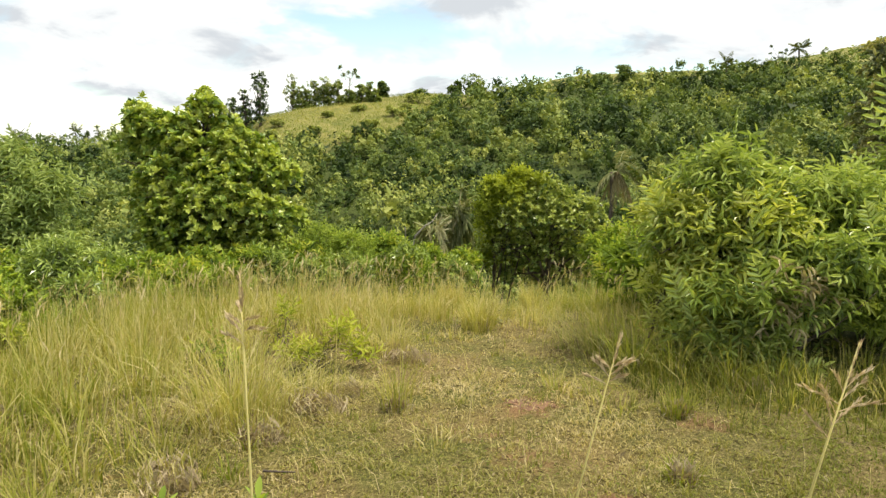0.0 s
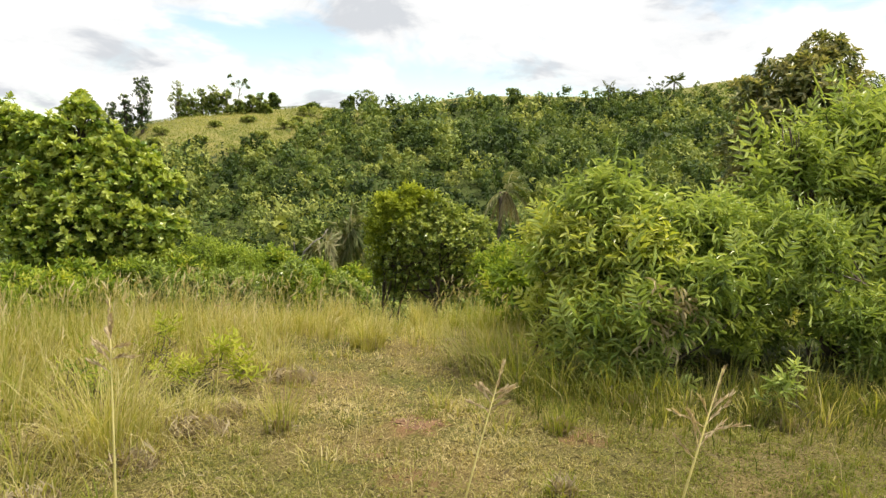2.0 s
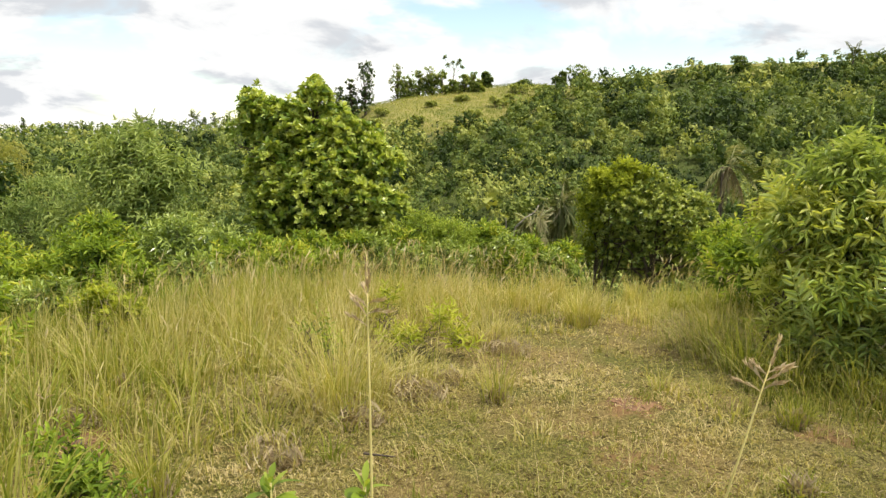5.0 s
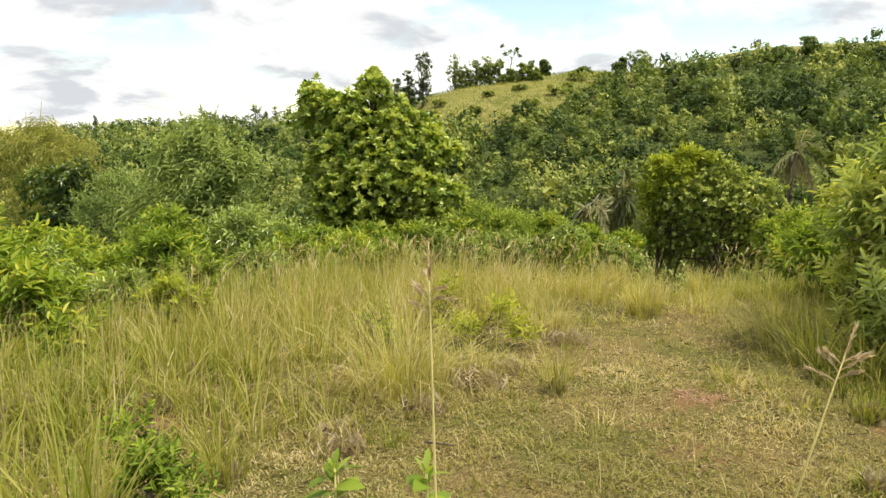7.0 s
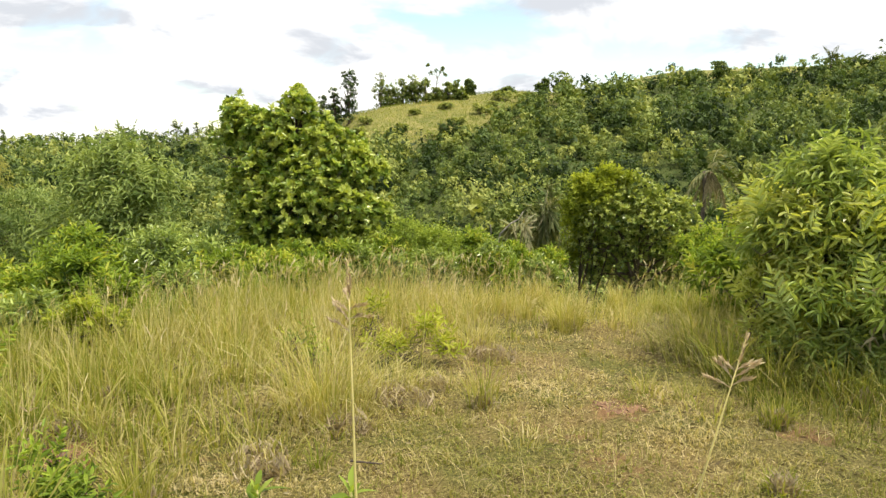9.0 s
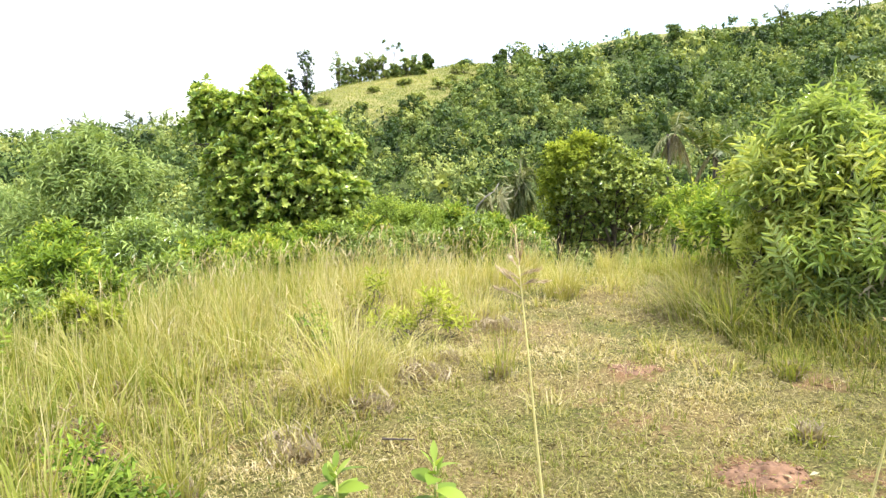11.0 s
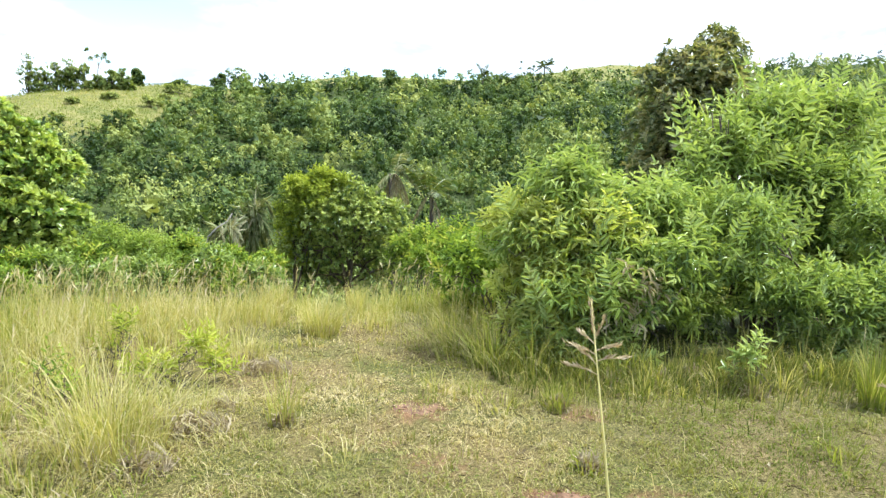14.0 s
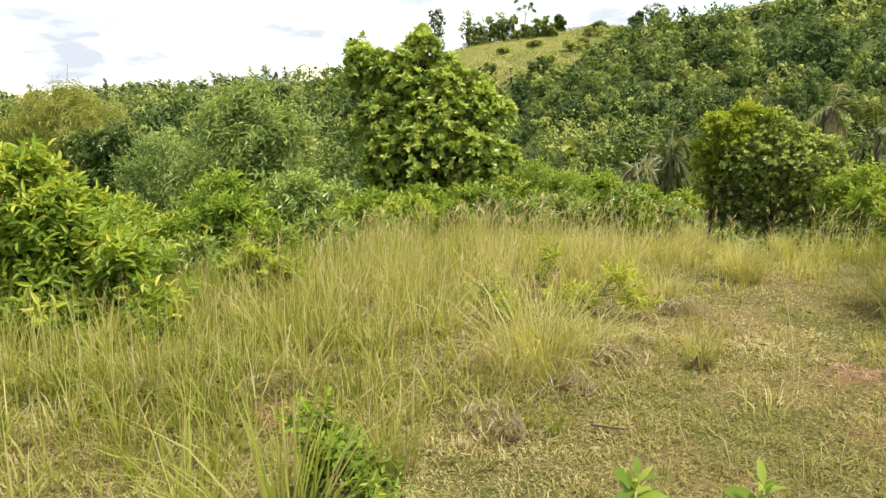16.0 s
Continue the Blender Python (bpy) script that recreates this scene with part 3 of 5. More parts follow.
def build_turf():
    s = Soup()
    for n, r0, r1, wd in ((142000, 1.1, 4.8, 0.0060), (34000, 4.8, 8.0, 0.011)):
        x, y = front_scatter(n, r0, r1, -62, 78)
        az = np.degrees(np.arctan2(x, y))
        clump = 0.55 * patchy(x, y, 4.3, 1.0) + 0.45 * patchy(x + 0.3 * y, y - 0.4 * x, 9.5, 2.0)
        keep = (rng.random(n) > np.clip(1.15 * clay_mask(x, y) + 0.85 * under_shrubs(x, y), 0, 0.93)) & (rng.random(n) < (0.25 + 1.5 * clump ** 1.6) * smooth(az, -62, -46) * (1 - smooth(az, 60, 78)))
        x, y, clump = x[keep], y[keep], clump[keep]
        m = len(x)
        a = rng.uniform(0, 2 * np.pi, m)
        g = patchy(x, y, 1.4)
        green = np.exp(-(((x + 0.35) / 0.9) ** 2 + ((y - 2.9) / 0.6) ** 2))
        # tone falls to the right: greener turf, with that side's shade painted in
        add_blades(s, np.stack([x, y, ground_z(x, y) - 0.005], 1), np.stack([np.cos(a), np.sin(a)], 1), (rng.gamma(3, 0.0088, m) + 0.014) * (0.55 + 0.95 * clump), wd * rng.uniform(0.6, 1.3, m), rng.uniform(0.5, 1.55, m), 0.5 + 0.3 * (g - 0.5) - 0.2 * green + 0.21 - 0.38 * smooth(x, 0.4, 2.0) + rng.normal(0, 0.09, m), short=True)
    # tufts and leaning straws break up the mat
    tx, ty = front_scatter(420, 1.6, 6.5)
    i = np.repeat(np.arange(420), 14)
    m = len(i)
    x, y = tx[i] + rng.normal(0, 0.022, m), ty[i] + rng.normal(0, 0.022, m)
    a = rng.uniform(0, 2 * np.pi, m)
    add_blades(s, np.stack([x, y, ground_z(x, y) - 0.005], 1), np.stack([np.cos(a), np.sin(a)], 1), rng.uniform(0.04, 0.12, m), np.full(m, 0.005), rng.uniform(0.1, 0.9, m), 0.32 + 0.3 * (rng.random(420)[i] - 0.5) + rng.normal(0, 0.08, m), short=True)
    x, y = front_scatter(900, 1.6, 6.5)
    a = rng.uniform(0, 2 * np.pi, 900)
    add_blades(s, np.stack([x, y, ground_z(x, y)], 1), np.stack([np.cos(a), np.sin(a)], 1), rng.uniform(0.08, 0.3, 900), np.full(900, 0.003), rng.uniform(0.3, 1.3, 900), rng.normal(0.85, 0.1, 900), short=True)
    # small round weeds in the turf
    x, y = front_scatter(17000, 1.3, 5.5)
    keep = rng.random(len(x)) < patchy(x, y, 2.2, 5.0) ** 2 * 1.6
    x, y = x[keep], y[keep]
    m = len(x)
    a = rng.uniform(0, 2 * np.pi, m)
    ln = rng.uniform(0.012, 0.028, m)
    add_leaves(s, np.stack([x, y, ground_z(x, y) + rng.uniform(0.005, 0.03, m)], 1), np.stack([np.cos(a), np.sin(a), rng.uniform(0, 0.6, m)], 1), unit(rng.normal(0, 0.35, (m, 3)) + [0, 0, 1.0]), ln, ln * rng.uniform(0.35, 0.6, m), rng.normal(0.25, 0.1, m), simple=True)
    # thinner turf where the path lies
    x, y = front_scatter(26000, 0.3, 9.0, 55, 312)
    m = len(x)
    a = rng.uniform(0, 2 * np.pi, m)
    add_blades(s, np.stack([x, y, ground_z(x, y) - 0.005], 1), np.stack([np.cos(a), np.sin(a)], 1), rng.gamma(3, 0.013, m) + 0.015, np.full(m, 0.01), rng.uniform(0.4, 1.5, m), 0.6 + rng.normal(0, 0.12, m), short=True)
    stuff("short_grass", s, M_TURF, "short worn yellow-green turf over thatch and clay", "grass")


def build_tall_grass():
    s = Soup()
    n = 78000
    x, y = front_scatter(n, 2.4, 12.0)
    t = tallness(x, y)
    clump = patchy(x, y, 3.1, 1.0) * 0.6 + patchy(x, y, 7.0, 2.0) * 0.4
    keep = rng.random(n) < t * (0.10 + 1.1 * clump ** 1.4)
    x, y, t = x[keep], y[keep], t[keep]
    a = rng.normal(-0.4, 1.3, len(x))
    lift = np.ones(len(x))
    shade = rng.normal(0, 0.1, len(x))
    # bunches: blades spring outwards from one root
    cx, cy = front_scatter(3600, 2.4, 11.5)
    ct = tallness(cx, cy)
    keep = rng.random(3600) < ct * 0.62 + 0.03
    cx, cy, ct = cx[keep], cy[keep], np.maximum(ct[keep], 0.15)
    q = len(cx)
    i = np.repeat(np.arange(q), 26)
    off = rng.normal(0, 1, (len(i), 2)) * (0.03 + 0.055 * rng.random(q)[i])[:, None]
    x, y, t = np.append(x, cx[i] + off[:, 0]), np.append(y, cy[i] + off[:, 1]), np.append(t, ct[i])
    a = np.append(a, np.arctan2(off[:, 1], off[:, 0]) + rng.normal(0, 0.45, len(i)))
    lift = np.append(lift, rng.uniform(0.85, 1.45, q)[i])
    shade = np.append(shade, rng.normal(0, 0.15, q)[i] + rng.normal(0, 0.07, len(i)))
    m = len(x)
    z = ground_z(x, y)
    golden = smooth(np.hypot(x - 0.3, y), 4.5, 7.0) * smooth(x, -4.5, -1.8) * (1 - smooth(x, 1.2, 2.2))
    far = np.hypot(x, y) / 8
    near = 1 - smooth(np.hypot(x, y), 4.5, 6.5)
    tall, bend = (0.11 + 0.31 * t) * lift * rng.uniform(0.4, 1.2, m) * (1 - 0.15 * near), rng.uniform(0.12, 1.05, m) * (1 + 0.25 * near)
    tone = 0.31 + 0.25 * golden + 0.08 * near + 0.25 * (patchy(x, y, 0.8, 3.0) - 0.5) + shade
    for g in (far < 0.8, far >= 0.8):
        add_blades(s, np.stack([x, y, z - 0.01], 1)[g], np.stack([np.cos(a), np.sin(a)], 1)[g], tall[g], (0.0046 + 0.0038 * far[g]) * (1 + 0.35 * near[g]), bend[g], tone[g], short=bool(far[g].min() >= 0.8))
    # the same grass goes on behind the path
    bx, by = front_scatter(9000, 3.0, 13.0, 62, 304)
    bt = np.clip(patchy(bx, by, 0.9, 2.0) * smooth(np.hypot(bx, by), 3, 6), 0.05, 1)
    ba = rng.uniform(0, 6.28, len(bx))
    add_blades(s, np.stack([bx, by, ground_z(bx, by) - 0.01], 1), np.stack([np.cos(ba), np.sin(ba)], 1), (0.08 + 0.3 * bt) * rng.uniform(0.4, 1.2, len(bx)), np.full(len(bx), 0.010), rng.uniform(0.1, 0.95, len(bx)), 0.4 + 0.3 * (patchy(bx, by, 0.8, 3.0) - 0.5) + rng.normal(0, 0.1, len(bx)))
    # flowering stems stand over the belt
    k = rng.choice(m, 2600, replace=False, p=(t ** 2) / (t ** 2).sum())
    a = rng.normal(-0.4, 1.2, len(k))
    add_blades(s, np.stack([x[k], y[k], z[k]], 1), np.stack([np.cos(a), np.sin(a)], 1), rng.uniform(0.5, 0.78, len(k)) * (0.55 + 0.45 * t[k]), np.full(len(k), 0.0045), rng.uniform(0.05, 0.5, len(k)), rng.normal(0.85, 0.1, len(k)))
    # feathery heads on the tips of more stems
    heads = Soup()
    wt = t ** 2 * smooth(np.hypot(x, y), 4, 8) * (0.06 + smooth(x, -4.2, -2.2))
    k = rng.choice(m, 800, replace=False, p=wt / wt.sum())
    q = len(k)
    a = rng.normal(-0.4, 1.2, q)
    hh = rng.uniform(0.36, 0.62, q) * (0.5 + 0.5 * t[k])
    lean = np.stack([np.cos(a), np.sin(a)], 1) * (hh * rng.uniform(0.05, 0.35, q))[:, None]
    foot = np.stack([x[k], y[k], z[k]], 1)
    top = foot + np.concatenate([lean, hh[:, None]], 1)
    add_leaves(s, foot, top - foot, rng.normal(0, 1, (q, 3)), np.linalg.norm(top - foot, axis=1), np.full(q, 0.004), rng.normal(0.8, 0.1, q), droop=0.0, simple=True)
    for j in range(3):
        way = unit(top - foot) + np.concatenate([lean * 3, np.zeros((q, 1))], 1) + rng.normal(0, 0.16, (q, 3))
        add_leaves(heads, top - unit(way) * 0.02 * j, way, rng.normal(0, 1, (q, 3)), rng.uniform(0.05, 0.10, q), rng.uniform(0.004, 0.007, q), rng.uniform(0.4, 1.0, q), simple=True)
    stuff("grass_heads", heads, M_HEADS, "feathery pale tan seed heads over the tall grass", "grass")
    stuff("tall_grass", s, M_GRASS, "tall dry golden-green grass swaying over the slope", "grass")


def build_litter():
    """Dead leaves and snapped straws lying in the turf."""
    s = Soup()
    n = 24000
    x, y = front_scatter(n, 1.4, 7.0)
    a = rng.uniform(0, 2 * np.pi, n)
    d = np.stack([np.cos(a), np.sin(a), rng.normal(0.08, 0.2, n)], 1)
    nn = unit(np.stack([rng.normal(0, 0.4, n), rng.normal(0, 0.4, n), np.ones(n)], 1))
    ln = np.minimum(rng.gamma(4, 0.009, n), 0.06)
    p = np.stack([x, y, ground_z(x, y) + rng.uniform(0.008, 0.035, n)], 1)
    add_leaves(s, p, d, nn, ln, np.where(rng.random(n) < 0.08, ln * 0.28, 0.004), np.where(rng.random(n) < 0.35, rng.uniform(-0.25, 0.1, n), rng.uniform(0.3, 0.95, n)), fold=0.5, droop=0.2, simple=True)
    stuff("leaf_litter", s, M_DEAD, "dead leaves and straw lying in the turf", "leaf litter")


build_turf()
build_tall_grass()
build_litter()


# ---- near things ----
def gz(x, y):
    return float(ground_z(x, y))


def tussock(x, y, blades, height, label, mound=0.12, tone=0.5, reach=0.75, wide=0.005, base=None, mat=None):
    """A bunch grass: a matted crown at the foot and a fountain of long blades."""
    th = thing("grass_tussock", (x, y, gz(x, y)), label, "grass", "bunch grasses on the slope")
    if mound:
        s = Soup()
        n = 500
        u = unit(rng.normal(0, 1, (n, 3)))
        u[:, 2] = np.abs(u[:, 2])
        p = u * [mound * 1.15, mound, mound * 0.42] * rng.uniform(0.6, 1.1, (n, 1))
        d = unit(np.cross(u, rng.normal(0, 1, (n, 3))) + [0, 0, -0.2])
        add_leaves(s, p, d, u, rng.uniform(0.05, 0.13, n), rng.uniform(0.003, 0.007, n), rng.uniform(0.3, 1.0, n), simple=True)
        part("mound", s.mesh("mound"), M_STRAW, th, "matted grey-brown dead grass")
    s = Soup()
    a = rng.uniform(0, 2 * np.pi, blades)
    rr = np.sqrt(rng.random(blades)) * (base or max(mound, 0.06) * 1.5)
    p = np.stack([rr * np.cos(a), rr * np.sin(a), np.full(blades, 0.0) + 0.4 * mound * np.maximum(1 - rr / max(mound, 0.06), -0.1)], 1)
    a2 = a + rng.normal(0, 0.5, blades)
    add_blades(s, p, np.stack([np.cos(a2), np.sin(a2)], 1), height * rng.uniform(0.45, 1.1, blades), wide * rng.uniform(0.6, 1.5, blades), 1.25 * reach * rng.uniform(0.05, 1.0, blades) ** 0.9, tone + rng.normal(0, 0.13, blades))
    part("tuft", s.mesh("tuft"), mat or M_GRASS, th)
    return th


tussock(-1.12, 3.85, 430, 0.72, "large fountain of golden bunch grass on a matted mound", 0.16, 0.64, 1.2, 0.0045)
tussock(-0.88, 4.28, 260, 0.38, "flattened bunch grass with a grey dead mound", 0.15, 0.6, 1.2)
tussock(-1.30, 3.28, 140, 0.22, "low bunch grass with a brown dead mound", 0.13, 0.5, 0.9)
tussock(-0.28, 4.10, 70, 0.42, "small sparse bunch grass on worn turf", 0.05, 0.5, 0.6)
tussock(-1.62, 2.75, 150, 0.34, "upright yellow-green bunch grass", 0.07, 0.42, 0.7)
tussock(0.30, 6.60, 320, 0.42, "golden bunch grass leaning over a dark hollow", 0.10, 0.62, 0.9)
tussock(-0.42, 5.55, 300, 0.30, "low brown bunch grass", 0.12, 0.7, 1.0)
tussock(1.02, 8.55, 300, 0.42, "pale upright bunch grass beside a dark bush", 0.08, 0.7, 0.5)
tussock(0.10, 8.45, 320, 0.45, "pale bunch grass at the edge of the hollow", 0.08, 0.68, 0.6)
tussock(1.28, 3.95, 150, 0.18, "low green tuft in the turf", 0.05, 0.3, 0.8)
tussock(1.05, 3.15, 110, 0.14, "low green tuft beside bare clay", 0.05, 0.32, 0.9)
tussock(3.75, 3.95, 160, 0.42, "upright fresh green bunch grass under the shrubs", 0.07, 0.6, 0.5, mat=M_GRASS_IN_SHADE)
tussock(2.68, 3.95, 90, 0.32, "green bunch grass under the shrubs", 0.06, 0.6, 0.6, mat=M_GRASS_IN_SHADE)
tussock(-2.55, 4.10, 170, 0.44, "green-gold bunch grass in the open slope", 0.08, 0.36, 0.6, base=0.28)
tussock(-3.05, 3.25, 170, 0.44, "green bunch grass in the open slope", 0.08, 0.30, 0.6, base=0.28)
tussock(-2.1, 4.9, 200, 0.46, "green-gold bunch grass among tall grass", 0.08, 0.42, 0.6, base=0.28)
tussock(-1.72, 2.0, 110, 0.80, "long arching green blades close to the path", 0.09, 0.34, 0.8, 0.009)
tussock(-2.1, 2.1, 90, 0.55, "tall yellow-green blades close to the path", 0.10, 0.38, 0.7, 0.008)


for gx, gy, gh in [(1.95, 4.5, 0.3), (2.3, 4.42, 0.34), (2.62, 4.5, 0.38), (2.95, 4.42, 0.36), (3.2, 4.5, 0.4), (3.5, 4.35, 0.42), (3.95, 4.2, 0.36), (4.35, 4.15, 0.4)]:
    tussock(gx, gy, 42, gh, "thin upright green grass at the foot of the shrubs", 0.05, 0.55, 0.45, 0.006, base=0.2, mat=M_GRASS_IN_SHADE)
for gx, gy, gh in [(1.3, 5.0, 0.52), (1.55, 4.85, 0.48), (1.85, 4.7, 0.42), (1.2, 5.5, 0.5), (2.15, 4.6, 0.36)]:
    tussock(gx, gy, 130, gh, "arching green-gold grass at the foot of the shrubs", 0.06, 0.3, 1.1, 0.0055, base=0.14)
for gx, gy, gm in [(-0.96, 3.62, 0.13), (-0.74, 4.08, 0.15), (-0.62, 4.45, 0.10), (-0.3, 5.25, 0.16), (-1.22, 3.12, 0.11)]:
    tussock(gx, gy, 110, 0.17, "heap of matted grey-brown dead grass", gm, 0.72, 1.5, 0.004)
tussock(-2.46, 3.43, 70, 0.26, "flattened pinkish-brown dead bunch grass", 0.15, 0.6, 1.0)
tussock(-3.08, 3.28, 60, 0.28, "flattened dead bunch grass with grey straw", 0.15, 0.6, 1.0)
tussock(3.35, 3.63, 170, 0.42, "upright bright yellow-green bunch grass", 0.05, 0.22, 0.4, 0.008)
tussock(-2.79, 4.22, 120, 0.42, "feathery yellow-green bunch grass", 0.06, 0.4, 0.6, base=0.2)


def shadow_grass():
    """Long grass drooping from under the shrubs, with their shade in its colour."""
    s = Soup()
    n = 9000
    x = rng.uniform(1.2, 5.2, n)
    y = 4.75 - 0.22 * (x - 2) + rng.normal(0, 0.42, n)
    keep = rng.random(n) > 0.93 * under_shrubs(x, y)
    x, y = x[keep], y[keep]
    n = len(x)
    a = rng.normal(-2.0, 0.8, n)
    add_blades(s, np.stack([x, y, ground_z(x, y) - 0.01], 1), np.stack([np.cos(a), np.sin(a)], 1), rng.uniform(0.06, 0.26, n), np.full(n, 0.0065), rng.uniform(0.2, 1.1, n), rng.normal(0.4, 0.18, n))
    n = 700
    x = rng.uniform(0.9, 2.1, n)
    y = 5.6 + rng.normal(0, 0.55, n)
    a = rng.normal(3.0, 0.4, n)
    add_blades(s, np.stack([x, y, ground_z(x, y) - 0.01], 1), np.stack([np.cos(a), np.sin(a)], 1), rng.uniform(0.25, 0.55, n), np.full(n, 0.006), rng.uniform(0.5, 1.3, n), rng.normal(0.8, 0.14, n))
    stuff("shade_grass", s, M_GRASS_IN_SHADE, "long green grass drooping from under the shrubs", "grass")


shadow_grass()


def seed_stalk(x, y, top, lean, spikes, label, width=0.0028, spike_len=0.10, droop=0.3, turn=0.15):
    """A tall grass stalk: a straw stem, and a dry head of slender spikes."""
    z0 = gz(x - lean[0], y - lean[1])
    foot = np.array([x - lean[0], y - lean[1], z0])
    th = thing("seed_stalk", foot, label, "grass stalk", "tall seed stalks by the path")
    tip = np.array([x, y, top]) - foot
    line = np.linspace(0, 1, 9)[:, None] ** 1.0 * tip
    line[:, :2] *= np.linspace(0, 1, 9)[:, None] ** 0.6
    s = Soup()
    add_tube(s, line, width * np.array([1, 0.98, 0.95, 0.92, 0.88, 0.82, 0.7, 0.5, 0.2]), 6)
    part("stem", s.mesh("stem", True), M_STEM, th)
    way = unit((line[-1] - line[-3])[None])[0]
    for i in range(spikes):
        s = Soup()
        pair, sg = (i + 1) // 2, 1 - 2 * (i % 2)
        base = line[-1] - way * spike_len * (0.85 + 0.28 * pair + 0.1 * (i % 2)) if i else line[-1] - way * spike_len * 1.2
        out = unit(np.array([[sg, sg * turn, 0.0]]))[0] + rng.normal(0, 0.26, 3)
        d = unit((way * 0.95 + out * (0.95 if i else 0.0))[None])[0]
        ln = spike_len * (1.3 if not i else rng.uniform(0.7, 1.15) * (0.7 + 0.1 * min(pair, 4)))
        bow = droop * (0.4 if not i else rng.uniform(0.2, 1.2))
        q = np.linspace(0, 1, 5)
        pts = base + d * (ln * q)[:, None] + np.array([0, 0, -1.0]) * (bow * ln * q * q)[:, None]
        add_tube(s, pts, np.linspace(0.0007, 0.0004, 5), 4, 0.6)
        n = 20 if i else 44
        q = rng.uniform(0.1, 1.0, n)
        p = base + d * ln * q[:, None] + np.array([0, 0, -1.0]) * (bow * ln * q * q)[:, None]
        dd = unit(d + rng.normal(0, 0.14, (n, 3)))
        add_leaves(s, p, dd, rng.normal(0, 1, (n, 3)), rng.uniform(0.008, 0.013, n), rng.uniform(0.0018, 0.0032, n), rng.uniform(0.2, 0.9, n), simple=True)
        part("spike", s.mesh("spike"), M_SEED, th)
    return th


seed_stalk(-0.256, 0.915, 1.342, (-0.05, 0.17), 8, "tall straw-coloured grass stalk with a branching seed head", 0.0028, 0.042, turn=-1.4)
seed_stalk(0.210, 0.870, 1.268, (0.23, 0.08), 7, "leaning grass stalk with a pinkish branching seed head", 0.0027, 0.034, turn=-0.8)
seed_stalk(0.475, 0.83, 1.268, (0.24, 0.05), 10, "leaning grass stalk with a spread dry seed head", 0.0033, 0.05)
seed_stalk(-1.75, 2.35, 0.62, (0.12, 0.05), 3, "thin dry grass stalk bent over the path", 0.002, 0.05)
seed_stalk(-1.15, 2.05, 0.55, (0.35, -0.1), 1, "bare dry grass stalk leaning across the turf", 0.0022, 0.03)
seed_stalk(-0.6, 4.2, 0.75, (0.05, 0.0), 4, "thin pale grass stalk in a tussock", 0.002, 0.06)
seed_stalk(0.05, 4.0, 0.55, (-0.1, 0.0), 3, "thin pale grass stalk on worn turf", 0.002, 0.05)


def one_leaf(length, width, curl, fold=0.2, rows=5):
    """A broad leaf with a midrib, a rounded outline and a curl: mesh along +y."""
    s = Soup()
    t = np.linspace(0, 1, rows + 1)
    w = width * np.sin(np.pi * np.clip(t, 0.02, 0.985)) ** 0.75 * (0.75 + 0.35 * t)
    z = -curl * t * t
    v = []
    for k in range(rows + 1):
        v += [(-w[k] / 2, t[k] * length, z[k] + fold * w[k] / 2), (0, t[k] * length, z[k]), (w[k] / 2, t[k] * length, z[k] + fold * w[k] / 2)]
    f4 = []
    for k in range(rows):
        b = 3 * k
        f4 += [(b, b + 1, b + 4, b + 3), (b + 1, b + 2, b + 5, b + 4)]
    return s.add(v, rng.uniform(0.2, 0.8), None, f4).mesh("leaf", True)


def seedling(x, y, top, leaves, size, label):
    """A young broad-leaved plant: thin stem and single waxy leaves."""
    z0 = gz(x, y)
    th = thing("seedling", (x, y, z0), label, "seedling", "broad-leaved seedlings")
    h = top - z0
    s = Soup()
    add_tube(s, wobble_line((0, 0, -0.02), (0.02, 0.01, h * 0.93), 7, 0.01), np.linspace(0.006, 0.0025, 7), 6)
    part("stem", s.mesh("stem", True), M_STEM, th)
    for i in range(leaves):
        f = 0.55 + 0.41 * i / (leaves - 1)
        ob = part("leaf", one_leaf(size * rng.uniform(0.6, 1.05) * (1.05 - 0.3 * f), size * 0.44 * rng.uniform(0.85, 1.1) * (1.1 - 0.25 * f), size * rng.uniform(0.2, 0.45), rows=7), M_SEEDLING, th)
        ob.location = (0.02 * f, 0.01 * f, h * f * 0.95)
        ob.rotation_euler = (radians(-45 + 85 * f + rng.uniform(-16, 16)), radians(rng.uniform(-22, 22)), i * 2.4 + rng.uniform(-0.4, 0.4))
    # the young leaves stand close together at the tip
    for i in range(6):
        ob = part("leaf", one_leaf(size * rng.uniform(0.3, 0.5), size * rng.uniform(0.13, 0.18), size * 0.08, rows=6), M_YOUNG, th, "small yellow-green young leaf")
        ob.location = (0.02, 0.01, h * (0.89 + 0.01 * i))
        ob.rotation_euler = (radians(58 + rng.uniform(-14, 14)), radians(rng.uniform(-20, 20)), i * 2.4 + 0.5)
    return th


seedling(-0.72, 1.70, 0.68, 19, 0.118, "bright green broad-leaved seedling at the edge of the turf")
seedling(-0.465, 1.64, 0.72, 19, 0.118, "bright green broad-leaved seedling in the turf")



def twig(x, y, length, turn, label):
    """A fallen dry twig with a side shoot."""
    th = thing("twig", (x, y, gz(x, y) + 0.03), label, "twig")
    s = Soup()
    add_tube(s, wobble_line((-length / 2, 0, 0), (length / 2, 0, 0.01), 7, 0.0018), np.linspace(0.006, 0.003, 7), 6)
    part("stick", s.mesh("stick", True), M_BARK, th)
    s = Soup()
    add_tube(s, wobble_line((0, 0, 0.004), (length * 0.2, length * 0.12, 0.02), 5, 0.004), np.linspace(0.003, 0.0015, 5), 5)
    part("side_shoot", s.mesh("side_shoot", True), M_BARK, th)
    th.rotation_euler = (0, 0, radians(turn))


